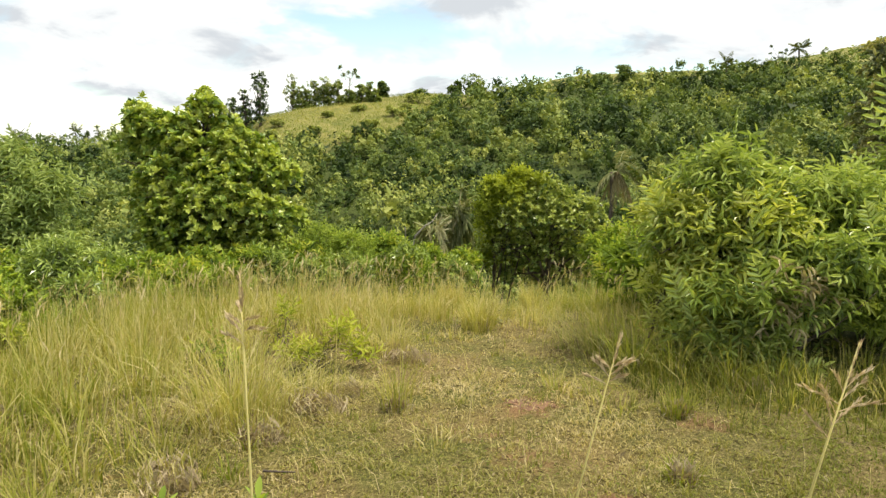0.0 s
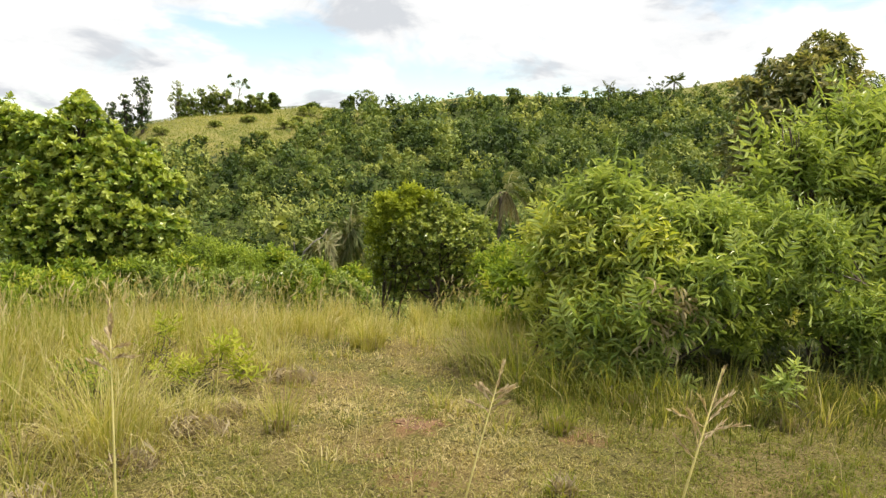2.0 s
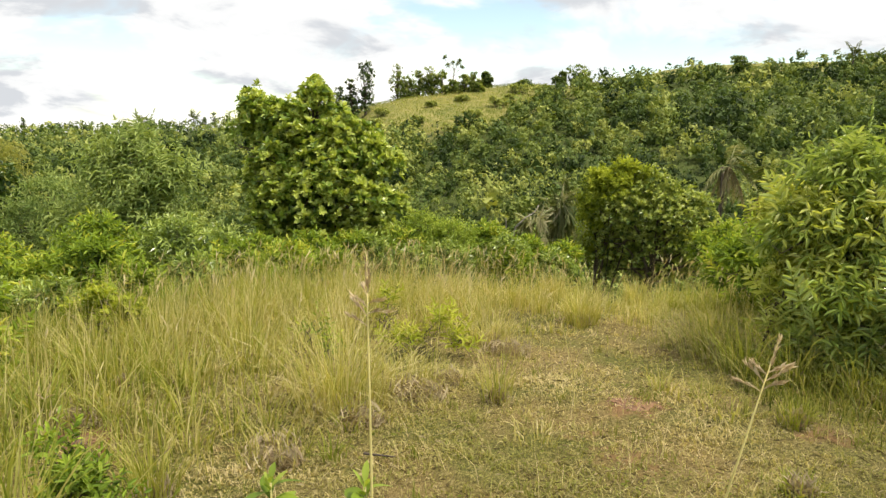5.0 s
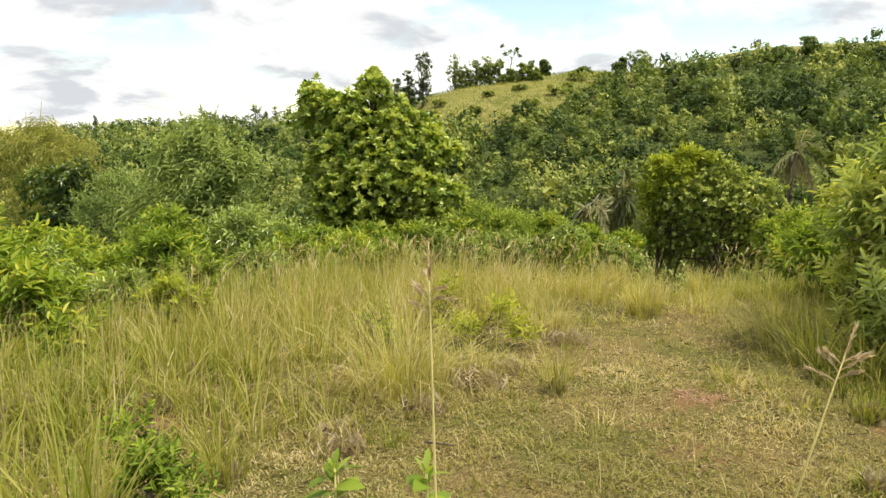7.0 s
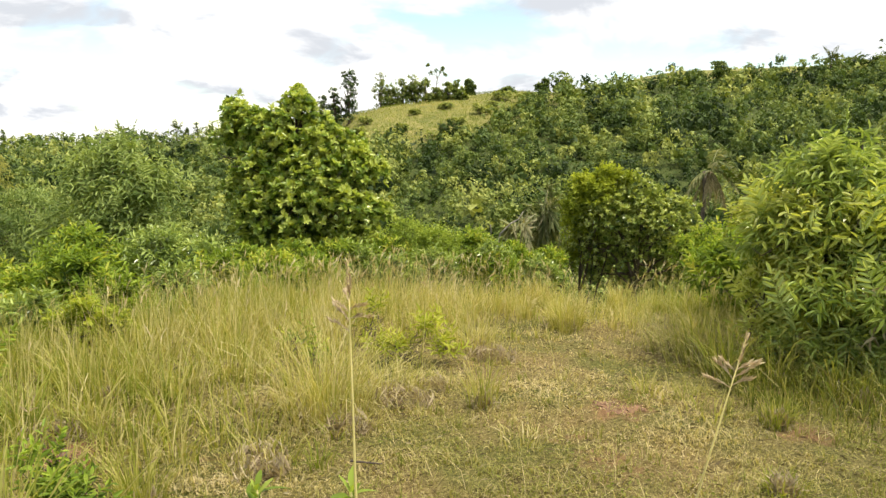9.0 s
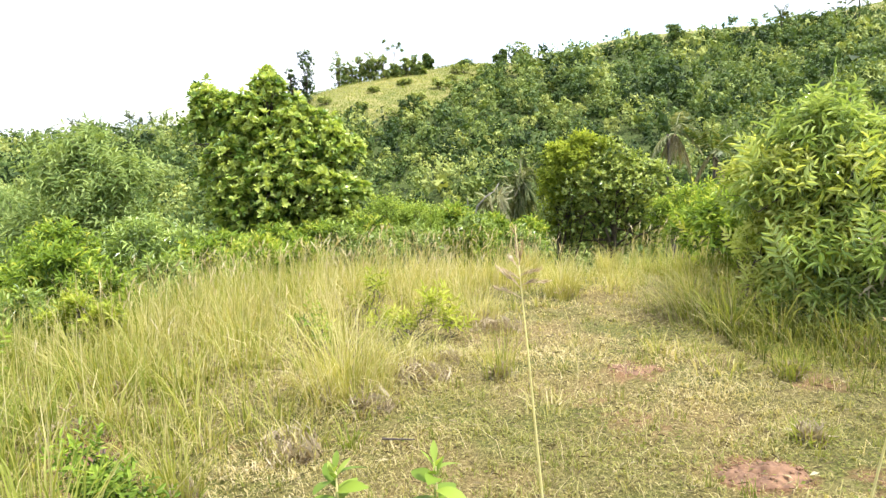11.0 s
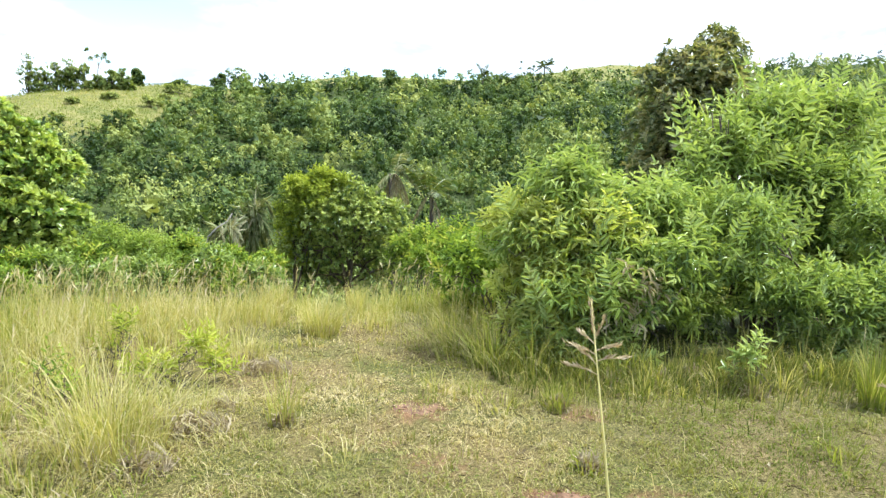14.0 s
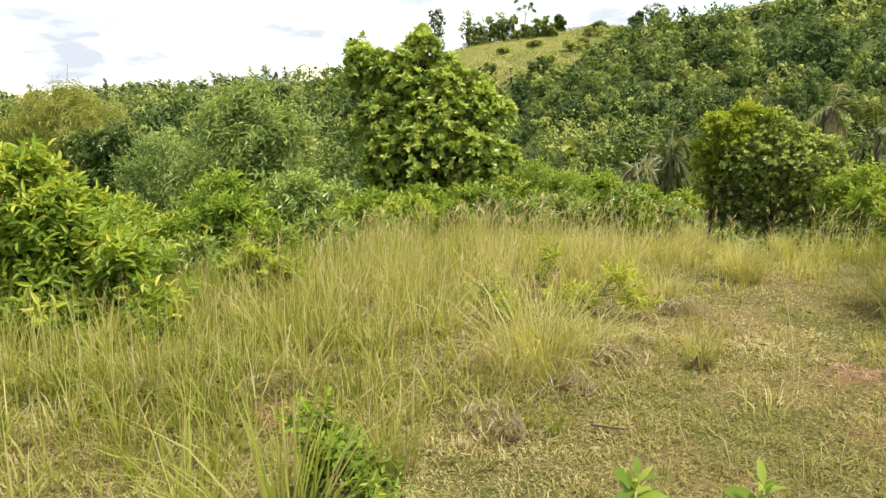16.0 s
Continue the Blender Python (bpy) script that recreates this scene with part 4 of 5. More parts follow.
twig(-0.76, 3.19, 0.16, -14, "dark fallen twig lying on the turf")


def clay_heap(x, y, wide, high, clods, label):
    """A scrape of loose red clay: a lumpy low mound with crumbs lying on it."""
    th = thing("clay_heap", (x, y, gz(x, y)), label, "soil", "heaps of loose clay")

    def rise(u, v):
        q = np.clip(1 - (u * u + 1.7 * v * v) / (wide * wide), 0, 1)
        lump = 0.7 + 0.5 * np.sin(31 * u + 3 * np.sin(23 * v)) * np.sin(37 * v + 2) + 0.25 * np.sin(83 * u + 1) * np.sin(71 * v + 2 * np.sin(40 * u))
        return high * q ** 0.8 * np.maximum(lump, 0.1) - 0.012 * (q <= 0)

    n = 44
    g = np.linspace(-wide, wide, n)
    u, v = [k.ravel() for k in np.meshgrid(g, g)]
    z = ground_z(x + u, y + v) - gz(x, y) + rise(u, v)
    i = (np.arange(n - 1)[:, None] * n + np.arange(n - 1)).ravel()
    s = Soup().add(np.stack([u, v, z], 1), 0.5, None, np.stack([i, i + 1, i + n + 1, i + n], 1))
    part("mound", s.mesh("mound", True), M_CLAY, th)
    for _ in range(clods):
        bm = bmesh.new()
        bmesh.ops.create_icosphere(bm, subdivisions=1, radius=1.0)
        r = rng.uniform(0.004, 0.013)
        for w in bm.verts:
            w.co = w.co * r * rng.uniform(0.75, 1.2)
            w.co.z *= 0.7
        me = bpy.data.meshes.new("clod")
        bm.to_mesh(me)
        bm.free()
        ob = part("clod", me, M_CLAY, th)
        a, d = rng.uniform(0, 6.28), 1.1 * wide * math.sqrt(rng.random())
        px, py = d * math.cos(a), 0.75 * d * math.sin(a)
        ob.location = (px, py, gz(x + px, y + py) - gz(x, y) + max(float(rise(px, py)), 0.0) + r * 0.3)


clay_heap(0.745, 2.85, 0.18, 0.035, 34, "low mound of loose red clay in worn turf")
clay_heap(0.48, 4.12, 0.15, 0.010, 18, "scrape of bare red clay with crumbs")
clay_heap(-2.28, 3.22, 0.13, 0.03, 14, "small heap of red clay beside bunch grass")

# low leafy plants
SMALL = dict(per=7, inner=0.3, simple=False)
plant("shrub", (-1.70, 2.40, gz(-1.7, 2.4)), [(-1.78, 2.42, 0.32, 0.11), (-1.66, 2.37, 0.20, 0.14), (-1.74, 2.44, 0.12, 0.13), (-1.56, 2.34, 0.11, 0.11)], M_THICKET, "small leafy green shrub beside the path", "shrub", stems=5, stem_r=0.007, shoots=150, shoot_len=0.10, length=0.045, width=0.016, tone=(0.40, 0.15), **SMALL)
plant("shrub", (-0.78, 5.05, gz(-0.78, 5.05)), [(-0.74, 5.05, 0.17, 0.12), (-0.96, 5.0, 0.04, 0.13), (-0.60, 5.1, 0.02, 0.12), (-1.10, 5.1, 0.0, 0.12)], M_YELLOW, "bright yellow-green leafy plant among golden grass", "shrub", stems=6, stem_r=0.005, shoots=44, shoot_len=0.15, length=0.068, width=0.018, up=1.3, per=10, inner=0.2, tone=(0.58, 0.2))
plant("shrub", (-1.25, 5.6, gz(-1.25, 5.6)), [(-1.22, 5.6, 0.18, 0.12), (-1.33, 5.65, 0.02, 0.12)], M_YELLOW, "small yellow-green plant among golden grass", "shrub", stems=4, stem_r=0.005, shoots=18, shoot_len=0.13, length=0.06, width=0.015, up=1.2, per=8, inner=0.2, tone=(0.4, 0.2))
plant("shrub", (-1.55, 4.75, gz(-1.55, 4.75)), [(-1.55, 4.75, 0.20, 0.12), (-1.48, 4.8, 0.05, 0.14)], M_THICKET, "sparse dark-stemmed weed in the grass", "shrub", stems=4, stem_r=0.004, shoots=24, shoot_len=0.12, length=0.045, width=0.014, up=0.8, per=6, inner=0.2, tone=(0.55, 0.15))
plant("shrub", (-3.45, 5.45, gz(-3.45, 5.45)), [(-3.25, 5.4, 0.05, 0.18), (-3.55, 5.45, 0.10, 0.20), (-3.75, 5.5, 0.02, 0.16), (-3.4, 5.5, -0.12, 0.25)], M_YELLOW, "rounded yellow-green shrub in tall grass", "shrub", stems=6, stem_r=0.008, shoots=240, shoot_len=0.10, length=0.055, width=0.024, up=0.6, per=7, inner=0.3, tone=(0.25, 0.2))

plant("shrub", (2.7, 4.06, gz(2.7, 4.06)), [(2.7, 4.06, 0.16, 0.09), (2.66, 4.08, 0.05, 0.08), (2.75, 4.05, 0.26, 0.06)], M_LANCE, "young light-green leafy sapling in shaded grass", "shrub", stems=3, stem_r=0.005, shoots=24, shoot_len=0.10, length=0.07, width=0.02, up=0.9, per=7, inner=0.2, tone=(0.75, 0.12))

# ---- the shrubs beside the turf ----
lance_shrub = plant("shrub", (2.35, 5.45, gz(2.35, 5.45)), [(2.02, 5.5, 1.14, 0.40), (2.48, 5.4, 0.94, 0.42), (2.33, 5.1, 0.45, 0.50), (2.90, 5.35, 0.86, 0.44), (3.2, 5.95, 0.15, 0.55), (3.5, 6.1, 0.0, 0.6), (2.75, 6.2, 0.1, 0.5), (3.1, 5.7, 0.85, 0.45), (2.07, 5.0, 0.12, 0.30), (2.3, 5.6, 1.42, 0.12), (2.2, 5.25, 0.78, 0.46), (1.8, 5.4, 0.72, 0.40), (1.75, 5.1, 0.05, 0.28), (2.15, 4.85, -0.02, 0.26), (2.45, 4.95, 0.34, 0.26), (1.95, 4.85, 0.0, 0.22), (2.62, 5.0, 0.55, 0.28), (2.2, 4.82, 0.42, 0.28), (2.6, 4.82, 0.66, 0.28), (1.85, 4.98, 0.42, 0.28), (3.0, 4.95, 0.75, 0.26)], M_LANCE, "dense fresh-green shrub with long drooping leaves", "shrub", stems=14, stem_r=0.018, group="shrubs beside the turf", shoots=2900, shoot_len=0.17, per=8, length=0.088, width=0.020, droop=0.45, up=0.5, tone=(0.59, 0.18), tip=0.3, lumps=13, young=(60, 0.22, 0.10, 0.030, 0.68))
plant("shrub", (1.7, 5.6, gz(1.7, 5.6)), [(1.72, 5.7, 0.88, 0.28), (1.95, 5.3, 0.52, 0.38), (1.72, 5.5, 0.36, 0.28), (1.80, 5.35, 0.82, 0.30), (1.95, 5.2, 0.12, 0.26), (2.05, 5.1, 0.36, 0.3), (2.2, 5.15, 0.85, 0.32), (1.9, 5.3, -0.1, 0.25), (1.75, 5.45, 0.1, 0.24)], M_LIT_FLANK, "yellow-green leafy shrub against a larger one, leaves lightened as if sunlit", "shrub", stems=8, stem_r=0.014, group="shrubs beside the turf", shoots=950, shoot_len=0.17, per=8, length=0.085, width=0.024, droop=0.35, up=0.5, tone=(0.68, 0.18), tip=0.3, lumps=9, young=(24, 0.2, 0.09, 0.028, 0.6))
dry = Soup()
crown(dry, [(dx - 2.35, dy - 5.45, dz - gz(2.35, 5.45), 0.16) for dx, dy, dz in ((2.22, 4.72, 0.62), (2.28, 4.74, 0.44), (2.2, 4.76, 0.30), (2.42, 4.7, 0.5))], 26, 0.12, 6, 0.08, 0.016, droop=0.8, up=-0.2, tone=(0.85, 0.15))
part("dead_spray", dry.mesh("dead_spray"), M_DEAD, lance_shrub, "dry tan dead leaves hanging on a broken branch")
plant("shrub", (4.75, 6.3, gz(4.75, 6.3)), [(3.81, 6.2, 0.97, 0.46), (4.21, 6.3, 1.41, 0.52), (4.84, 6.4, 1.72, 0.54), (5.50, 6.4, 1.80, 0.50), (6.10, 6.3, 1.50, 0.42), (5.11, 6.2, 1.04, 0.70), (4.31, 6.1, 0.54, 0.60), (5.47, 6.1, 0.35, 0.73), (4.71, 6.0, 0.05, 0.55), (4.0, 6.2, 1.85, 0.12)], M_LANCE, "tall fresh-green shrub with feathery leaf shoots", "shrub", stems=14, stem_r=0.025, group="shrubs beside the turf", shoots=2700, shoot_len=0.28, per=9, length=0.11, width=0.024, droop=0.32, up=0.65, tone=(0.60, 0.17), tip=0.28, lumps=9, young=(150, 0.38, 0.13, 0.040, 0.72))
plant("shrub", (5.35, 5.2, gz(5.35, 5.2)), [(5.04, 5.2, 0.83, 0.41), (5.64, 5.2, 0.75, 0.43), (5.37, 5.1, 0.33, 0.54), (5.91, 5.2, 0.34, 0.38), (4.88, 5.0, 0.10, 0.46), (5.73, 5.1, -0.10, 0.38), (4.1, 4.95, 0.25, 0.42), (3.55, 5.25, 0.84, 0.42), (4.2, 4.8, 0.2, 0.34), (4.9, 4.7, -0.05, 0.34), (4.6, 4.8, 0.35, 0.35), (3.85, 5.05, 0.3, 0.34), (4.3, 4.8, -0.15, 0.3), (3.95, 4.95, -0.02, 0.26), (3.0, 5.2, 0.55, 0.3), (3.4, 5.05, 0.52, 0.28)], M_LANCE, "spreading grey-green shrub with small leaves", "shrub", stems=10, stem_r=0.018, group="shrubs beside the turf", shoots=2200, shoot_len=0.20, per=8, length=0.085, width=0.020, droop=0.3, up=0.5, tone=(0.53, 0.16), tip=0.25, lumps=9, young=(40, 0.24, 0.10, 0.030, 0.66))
plant("shrub", (2.05, 6.9, gz(2.05, 6.9)), [(1.75, 6.9, 0.25, 0.36), (2.2, 7.0, 0.35, 0.42), (2.6, 7.3, 0.5, 0.5), (2.1, 7.4, -0.05, 0.4)], M_THICKET, "low yellow-green shrub behind the larger ones", "shrub", stems=6, stem_r=0.014, group="shrubs beside the turf", shoots=520, shoot_len=0.2, per=8, length=0.085, width=0.028, droop=0.3, tone=(0.48, 0.17))

# ---- trees and bushes at the edge of the hollow ----
plant("tree", (-3.75, 12.4, gz(-3.75, 12.4)), [(-4.9, 12.2, 1.92, 0.34), (-4.55, 12.1, 1.62, 0.46), (-5.0, 12.3, 1.45, 0.4), (-3.82, 12.1, 1.95, 0.36), (-3.76, 12.2, 2.3, 0.15), (-4.9, 12.3, 2.22, 0.14), (-4.12, 12.0, 1.52, 0.54), (-3.4, 12.1, 1.48, 0.46), (-3.0, 12.1, 1.18, 0.46), (-2.7, 12.1, 0.91, 0.4), (-3.5, 11.8, 0.94, 0.62), (-4.4, 11.9, 0.96, 0.62), (-4.75, 12.2, 0.65, 0.42), (-2.68, 12.0, 0.32, 0.44), (-3.1, 11.8, 0.35, 0.6), (-3.75, 11.6, 0.35, 0.66), (-4.4, 11.8, 0.25, 0.6), (-2.85, 11.9, -0.15, 0.52), (-3.7, 11.8, -0.25, 0.6), (-4.5, 12.1, -0.25, 0.5), (-3.9, 12.7, 0.86, 0.9), (-3.6, 12.5, 1.3, 0.6), (-4.5, 12.5, 1.4, 0.6)], M_CASHEW, "broad tree with large glossy yellow-green leaves", "tree", trunk=0.11, shoots=4700, shoot_len=0.11, per=8, length=0.118, width=0.066, droop=0.1, up=0.6, whorl=True, spread=72, tone=(0.68, 0.23), tip=0.36, inner=0.16, lumps=9)
plant("bush", (1.9, 14.3, gz(1.9, 14.3)), [(1.55, 13.9, 0.36, 0.42), (2.0, 13.8, 0.50, 0.44), (2.42, 13.8, 0.20, 0.44), (1.32, 13.8, 0.02, 0.50), (1.98, 13.6, 0.08, 0.62), (2.7, 13.8, 0.08, 0.42), (1.4, 14.0, -0.5, 0.60), (2.2, 14.0, -0.5, 0.62), (2.9, 13.9, -0.35, 0.46), (1.8, 14.5, 0.0, 0.7), (0.98, 14.1, -0.6, 0.45), (1.6, 14.4, -0.95, 0.4), (2.4, 14.4, -0.95, 0.4), (3.05, 14.1, -0.75, 0.42), (2.0, 14.4, -1.25, 0.45), (1.3, 14.4, -1.2, 0.4), (2.75, 14.4, -1.2, 0.42), (1.7, 14.6, -0.6, 0.5), (2.3, 14.6, -0.6, 0.5)], M_DARK, "round dark-leaved bush with paler crown", "bush", trunk=0.07, shoots=3300, shoot_len=0.12, per=8, length=0.076, width=0.038, droop=0.12, up=0.5, whorl=True, spread=70, tone=(0.62, 0.23), tip=0.4, inner=0.2, lumps=8)
plant("bush", (1.05, 14.5, gz(1.05, 14.5)), [(1.02, 14.1, 0.58, 0.36), (1.42, 14.0, 0.72, 0.34), (1.25, 13.8, 0.50, 0.36), (0.95, 14.0, 0.25, 0.38), (1.75, 13.9, 0.70, 0.26), (0.92, 14.2, -0.1, 0.36), (1.0, 14.5, -0.7, 0.42)], M_YELLOW, "yellow-green bush leaning over a darker one", "bush", stems=6, stem_r=0.02, shoots=900, shoot_len=0.16, per=8, length=0.085, width=0.038, tone=(0.18, 0.18))
plant("tree", (7.3, 11.2, gz(7.3, 11.2)), [(7.09, 11.2, 2.88, 0.48), (7.79, 11.2, 3.15, 0.52), (6.52, 11.2, 2.49, 0.45), (8.18, 11.2, 2.62, 0.48), (7.34, 11.2, 2.21, 0.83), (6.53, 11.2, 1.73, 0.55), (7.9, 11.3, 1.6, 0.8), (7.0, 11.3, 1.0, 0.9), (7.25, 10.9, 2.75, 0.6), (7.2, 10.8, 1.7, 0.8), (7.75, 10.8, 2.3, 0.6), (6.8, 10.9, 2.2, 0.5)], M_OLIVE, "dark broadleaf tree with rusty young leaves on top", "tree", trunk=0.12, shoots=2200, shoot_len=0.17, per=8, length=0.13, width=0.055, whorl=True, spread=80, tone=(0.60, 0.17), tip=0.35, inner=0.2, lumps=8)

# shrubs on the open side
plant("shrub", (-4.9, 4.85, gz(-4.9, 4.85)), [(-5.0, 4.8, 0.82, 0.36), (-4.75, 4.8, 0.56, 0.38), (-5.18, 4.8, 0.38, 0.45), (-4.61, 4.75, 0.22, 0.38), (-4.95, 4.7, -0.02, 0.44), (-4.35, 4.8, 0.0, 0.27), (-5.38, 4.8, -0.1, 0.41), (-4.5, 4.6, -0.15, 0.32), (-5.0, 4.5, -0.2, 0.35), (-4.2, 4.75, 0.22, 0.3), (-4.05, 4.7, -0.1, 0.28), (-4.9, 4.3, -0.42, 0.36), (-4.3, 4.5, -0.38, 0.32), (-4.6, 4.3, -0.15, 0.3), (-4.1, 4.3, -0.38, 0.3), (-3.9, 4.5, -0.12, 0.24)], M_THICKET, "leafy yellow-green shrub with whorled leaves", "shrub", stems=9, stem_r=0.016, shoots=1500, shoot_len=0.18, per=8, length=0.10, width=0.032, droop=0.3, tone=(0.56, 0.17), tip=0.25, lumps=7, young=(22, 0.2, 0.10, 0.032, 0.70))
plant("tree", (-6.1, 10.6, gz(-6.1, 10.6)), [(-6.05, 10.5, 1.22, 0.44), (-6.45, 10.5, 0.82, 0.58), (-5.65, 10.5, 0.78, 0.52), (-6.0, 10.4, 0.40, 0.6), (-6.32, 10.4, -0.10, 0.81), (-7.08, 10.5, -0.01, 0.56), (-5.49, 10.4, -0.18, 0.61), (-5.16, 10.5, -0.70, 0.52)], M_FEATHER, "airy young tree with feathery grey-green foliage", "tree", trunk=0.05, shoots=1100, shoot_len=0.32, per=10, length=0.12, width=0.030, droop=0.35, up=0.8, spread=70, tone=(0.76, 0.17), inner=0.2, young=(80, 0.42, 0.12, 0.034, 0.6))
plant("bush", (-10.5, 13.0, gz(-10.5, 13.0)), [(-10.37, 13.0, 0.39, 0.50), (-10.92, 13.0, 0.17, 0.60), (-10.34, 13.0, -0.28, 0.61), (-10.7, 13.0, -0.8, 0.7)], M_DARK, "dark rounded bush below the shelf", "bush", trunk=0.06, shoots=650, shoot_len=0.17, per=8, length=0.12, width=0.055, whorl=True, spread=80, tone=(0.2, 0.13))
plant("bush", (-8.7, 12.0, gz(-8.7, 12.0)), [(-8.62, 12.0, 0.27, 0.55), (-8.34, 12.0, -0.24, 0.65), (-9.13, 12.0, -0.14, 0.55), (-8.7, 12.0, -0.8, 0.8)], M_FEATHER, "soft green bush below the shelf", "bush", stems=8, stem_r=0.02, shoots=900, shoot_len=0.25, per=9, length=0.09, width=0.02, tone=(0.55, 0.15))


def cane_clump(foot, lobes, label):
    """Arching yellow canes with slender hanging leaves."""
    foot = np.array([foot[0], foot[1], gz(*foot)])
    lobes = np.array(lobes, float)
    lobes[:, :3] -= foot
    th = thing("bamboo", foot, label, "bamboo")
    for l in np.repeat(lobes, 3, 0):
        s = Soup()
        p0 = rng.normal(0, 0.3, 3) * (1, 1, 0)
        tip = l[:3] + rng.normal(0, 0.6, 3) * l[3] + [0, 0, 0.6 * l[3]]
        q = np.linspace(0, 1, 8)[:, None]
        add_tube(s, p0 + (tip - p0) * np.concatenate([q ** 1.8, q ** 1.8, q ** 0.8], 1), np.linspace(0.03, 0.008, 8), 6)
        part("cane", s.mesh("cane", True), M_BAMBOO, th)
    s = Soup()
    crown(s, lobes, 900, 0.4, 9, 0.17, 0.024, droop=0.6, up=0.3, spread=60, tone=(0.68, 0.2), inner=0.35)
    part("crown", s.mesh("crown"), M_BAMBOO, th)


cane_clump((-17.0, 20.0), [(-18.27, 20, 0.6, 1.0), (-16.98, 20, 1.0, 0.95), (-16.1, 20, 0.4, 1.1), (-18.98, 20, 0.1, 0.9), (-17.4, 20, -0.8, 1.3)], "yellowing bamboo clump beyond the shelf")
cane_clump((18.6, 15.2), [(17.94, 15, 3.2, 0.9), (19.31, 15, 3.1, 1.1), (18.55, 15, 1.9, 1.3), (19.61, 15, 0.9, 1.3), (18.2, 15, 0.4, 1.2)], "tall yellow-brown bamboo clump")


def hedge():
    """Low shrubs along the edge of the hollow, each its own plant."""
    spots = [(-1.95, 11.5, -0.04, 0.46, 3), (-1.5, 11.4, -0.12, 0.42, 3), (-0.6, 11.4, -0.3, 0.24, 0), (-2.9, 11.0, -0.28, 0.42, 1), (-3.6, 10.8, -0.28, 0.42, 1), (-2.2, 11.2, -0.3, 0.4, 1), (-0.3, 12.0, -0.42, 0.32, 1), (2.9, 12.6, -0.25, 0.5, 2), (2.75, 10.6, -0.1, 0.42, 2), (-4.5, 9.6, -0.1, 0.45, 0), (-4.95, 9.1, -0.32, 0.42, 1), (-5.5, 8.8, -0.4, 0.5, 1), (-6.2, 8.6, -0.4, 0.5, 0), (-6.5, 8.0, -0.45, 0.5, 1), (-7.2, 8.2, -0.4, 0.55, 0), (-4.2, 10.4, -0.3, 0.4, 1), (-7.9, 9.6, -0.35, 0.6, 1), (3.4, 12.2, -0.1, 0.5, 1), (3.3, 9.6, 0.0, 0.5, 2), (-1.0, 12.6, -0.35, 0.45, 1), (-6.0, 8.2, -0.3, 0.48, 2), (-5.1, 8.3, -0.38, 0.44, 1), (-4.3, 9.0, -0.28, 0.4, 2), (-3.5, 10.2, -0.4, 0.34, 2), (-6.9, 7.2, -0.38, 0.46, 1), (-5.7, 7.4, -0.5, 0.4, 2), (-7.5, 6.9, -0.35, 0.5, 0), (-2.0, 10.6, -0.4, 0.3, 0), (0.25, 12.4, -0.55, 0.3, 1), (-5.35, 9.7, 0.02, 0.4, 0), (-5.4, 7.9, -0.35, 0.42, 2), (-5.1, 7.5, -0.45, 0.36, 1), (-6.3, 7.3, -0.35, 0.42, 0), (-4.6, 8.5, -0.32, 0.4, 0), (-1.5, 11.0, -0.4, 0.4, 0), (-0.6, 11.3, -0.5, 0.36, 1), (-2.6, 10.9, -0.3, 0.36, 0), (0.1, 11.6, -0.6, 0.34, 0), (-4.3, 7.2, -0.22, 0.42, 1), (-3.95, 7.8, -0.15, 0.38, 0), (-3.8, 8.6, -0.15, 0.42, 1), (-4.8, 6.6, -0.25, 0.42, 0), (-5.5, 6.2, -0.25, 0.45, 1), (-3.4, 9.3, -0.2, 0.36, 2), (-2.9, 9.7, -0.32, 0.34, 1), (-5.9, 6.7, -0.1, 0.52, 0), (-5.0, 7.6, 0.0, 0.48, 1), (-4.6, 8.7, 0.12, 0.45, 0), (-5.6, 8.6, 0.1, 0.52, 1), (-6.7, 7.6, 0.0, 0.55, 2)]
    words = ["fresh green shrub at the edge of the hollow", "mixed green shrub behind the tall grass", "yellow-green shrub at the edge of the hollow", "soft bright green fine-leaved shrub beside a broad tree"]
    for x, y, z, r, kind in spots:
        mat = (M_LANCE, M_THICKET, M_THICKET, M_YOUNG)[kind]
        lobes = [(x, y, z, r * 0.75), (x - r * 0.6, y + 0.05, z - r * 0.25, r * 0.65), (x + r * 0.6, y, z - r * 0.2, r * 0.65), (x, y - 0.1, z - r * 0.75, r * 0.8), (x + 0.2 * r, y, z + r * 0.35, r * 0.4)]
        plant("shrub", (x, y, gz(x, y)), lobes, mat, words[kind], "shrub", stems=5, stem_r=0.012, group="shrubs along the hollow", shoots=(250, 250, 250, 480)[kind], shoot_len=0.2, per=8, simple=y > 8, length=(0.10, 0.11, 0.11, 0.06)[kind], width=(0.030, 0.032, 0.032, 0.02)[kind], droop=0.25, tone=((0.46, 0.17), (0.45, 0.2), (0.56, 0.17), (0.45, 0.15))[kind], inner=0.3)


hedge()


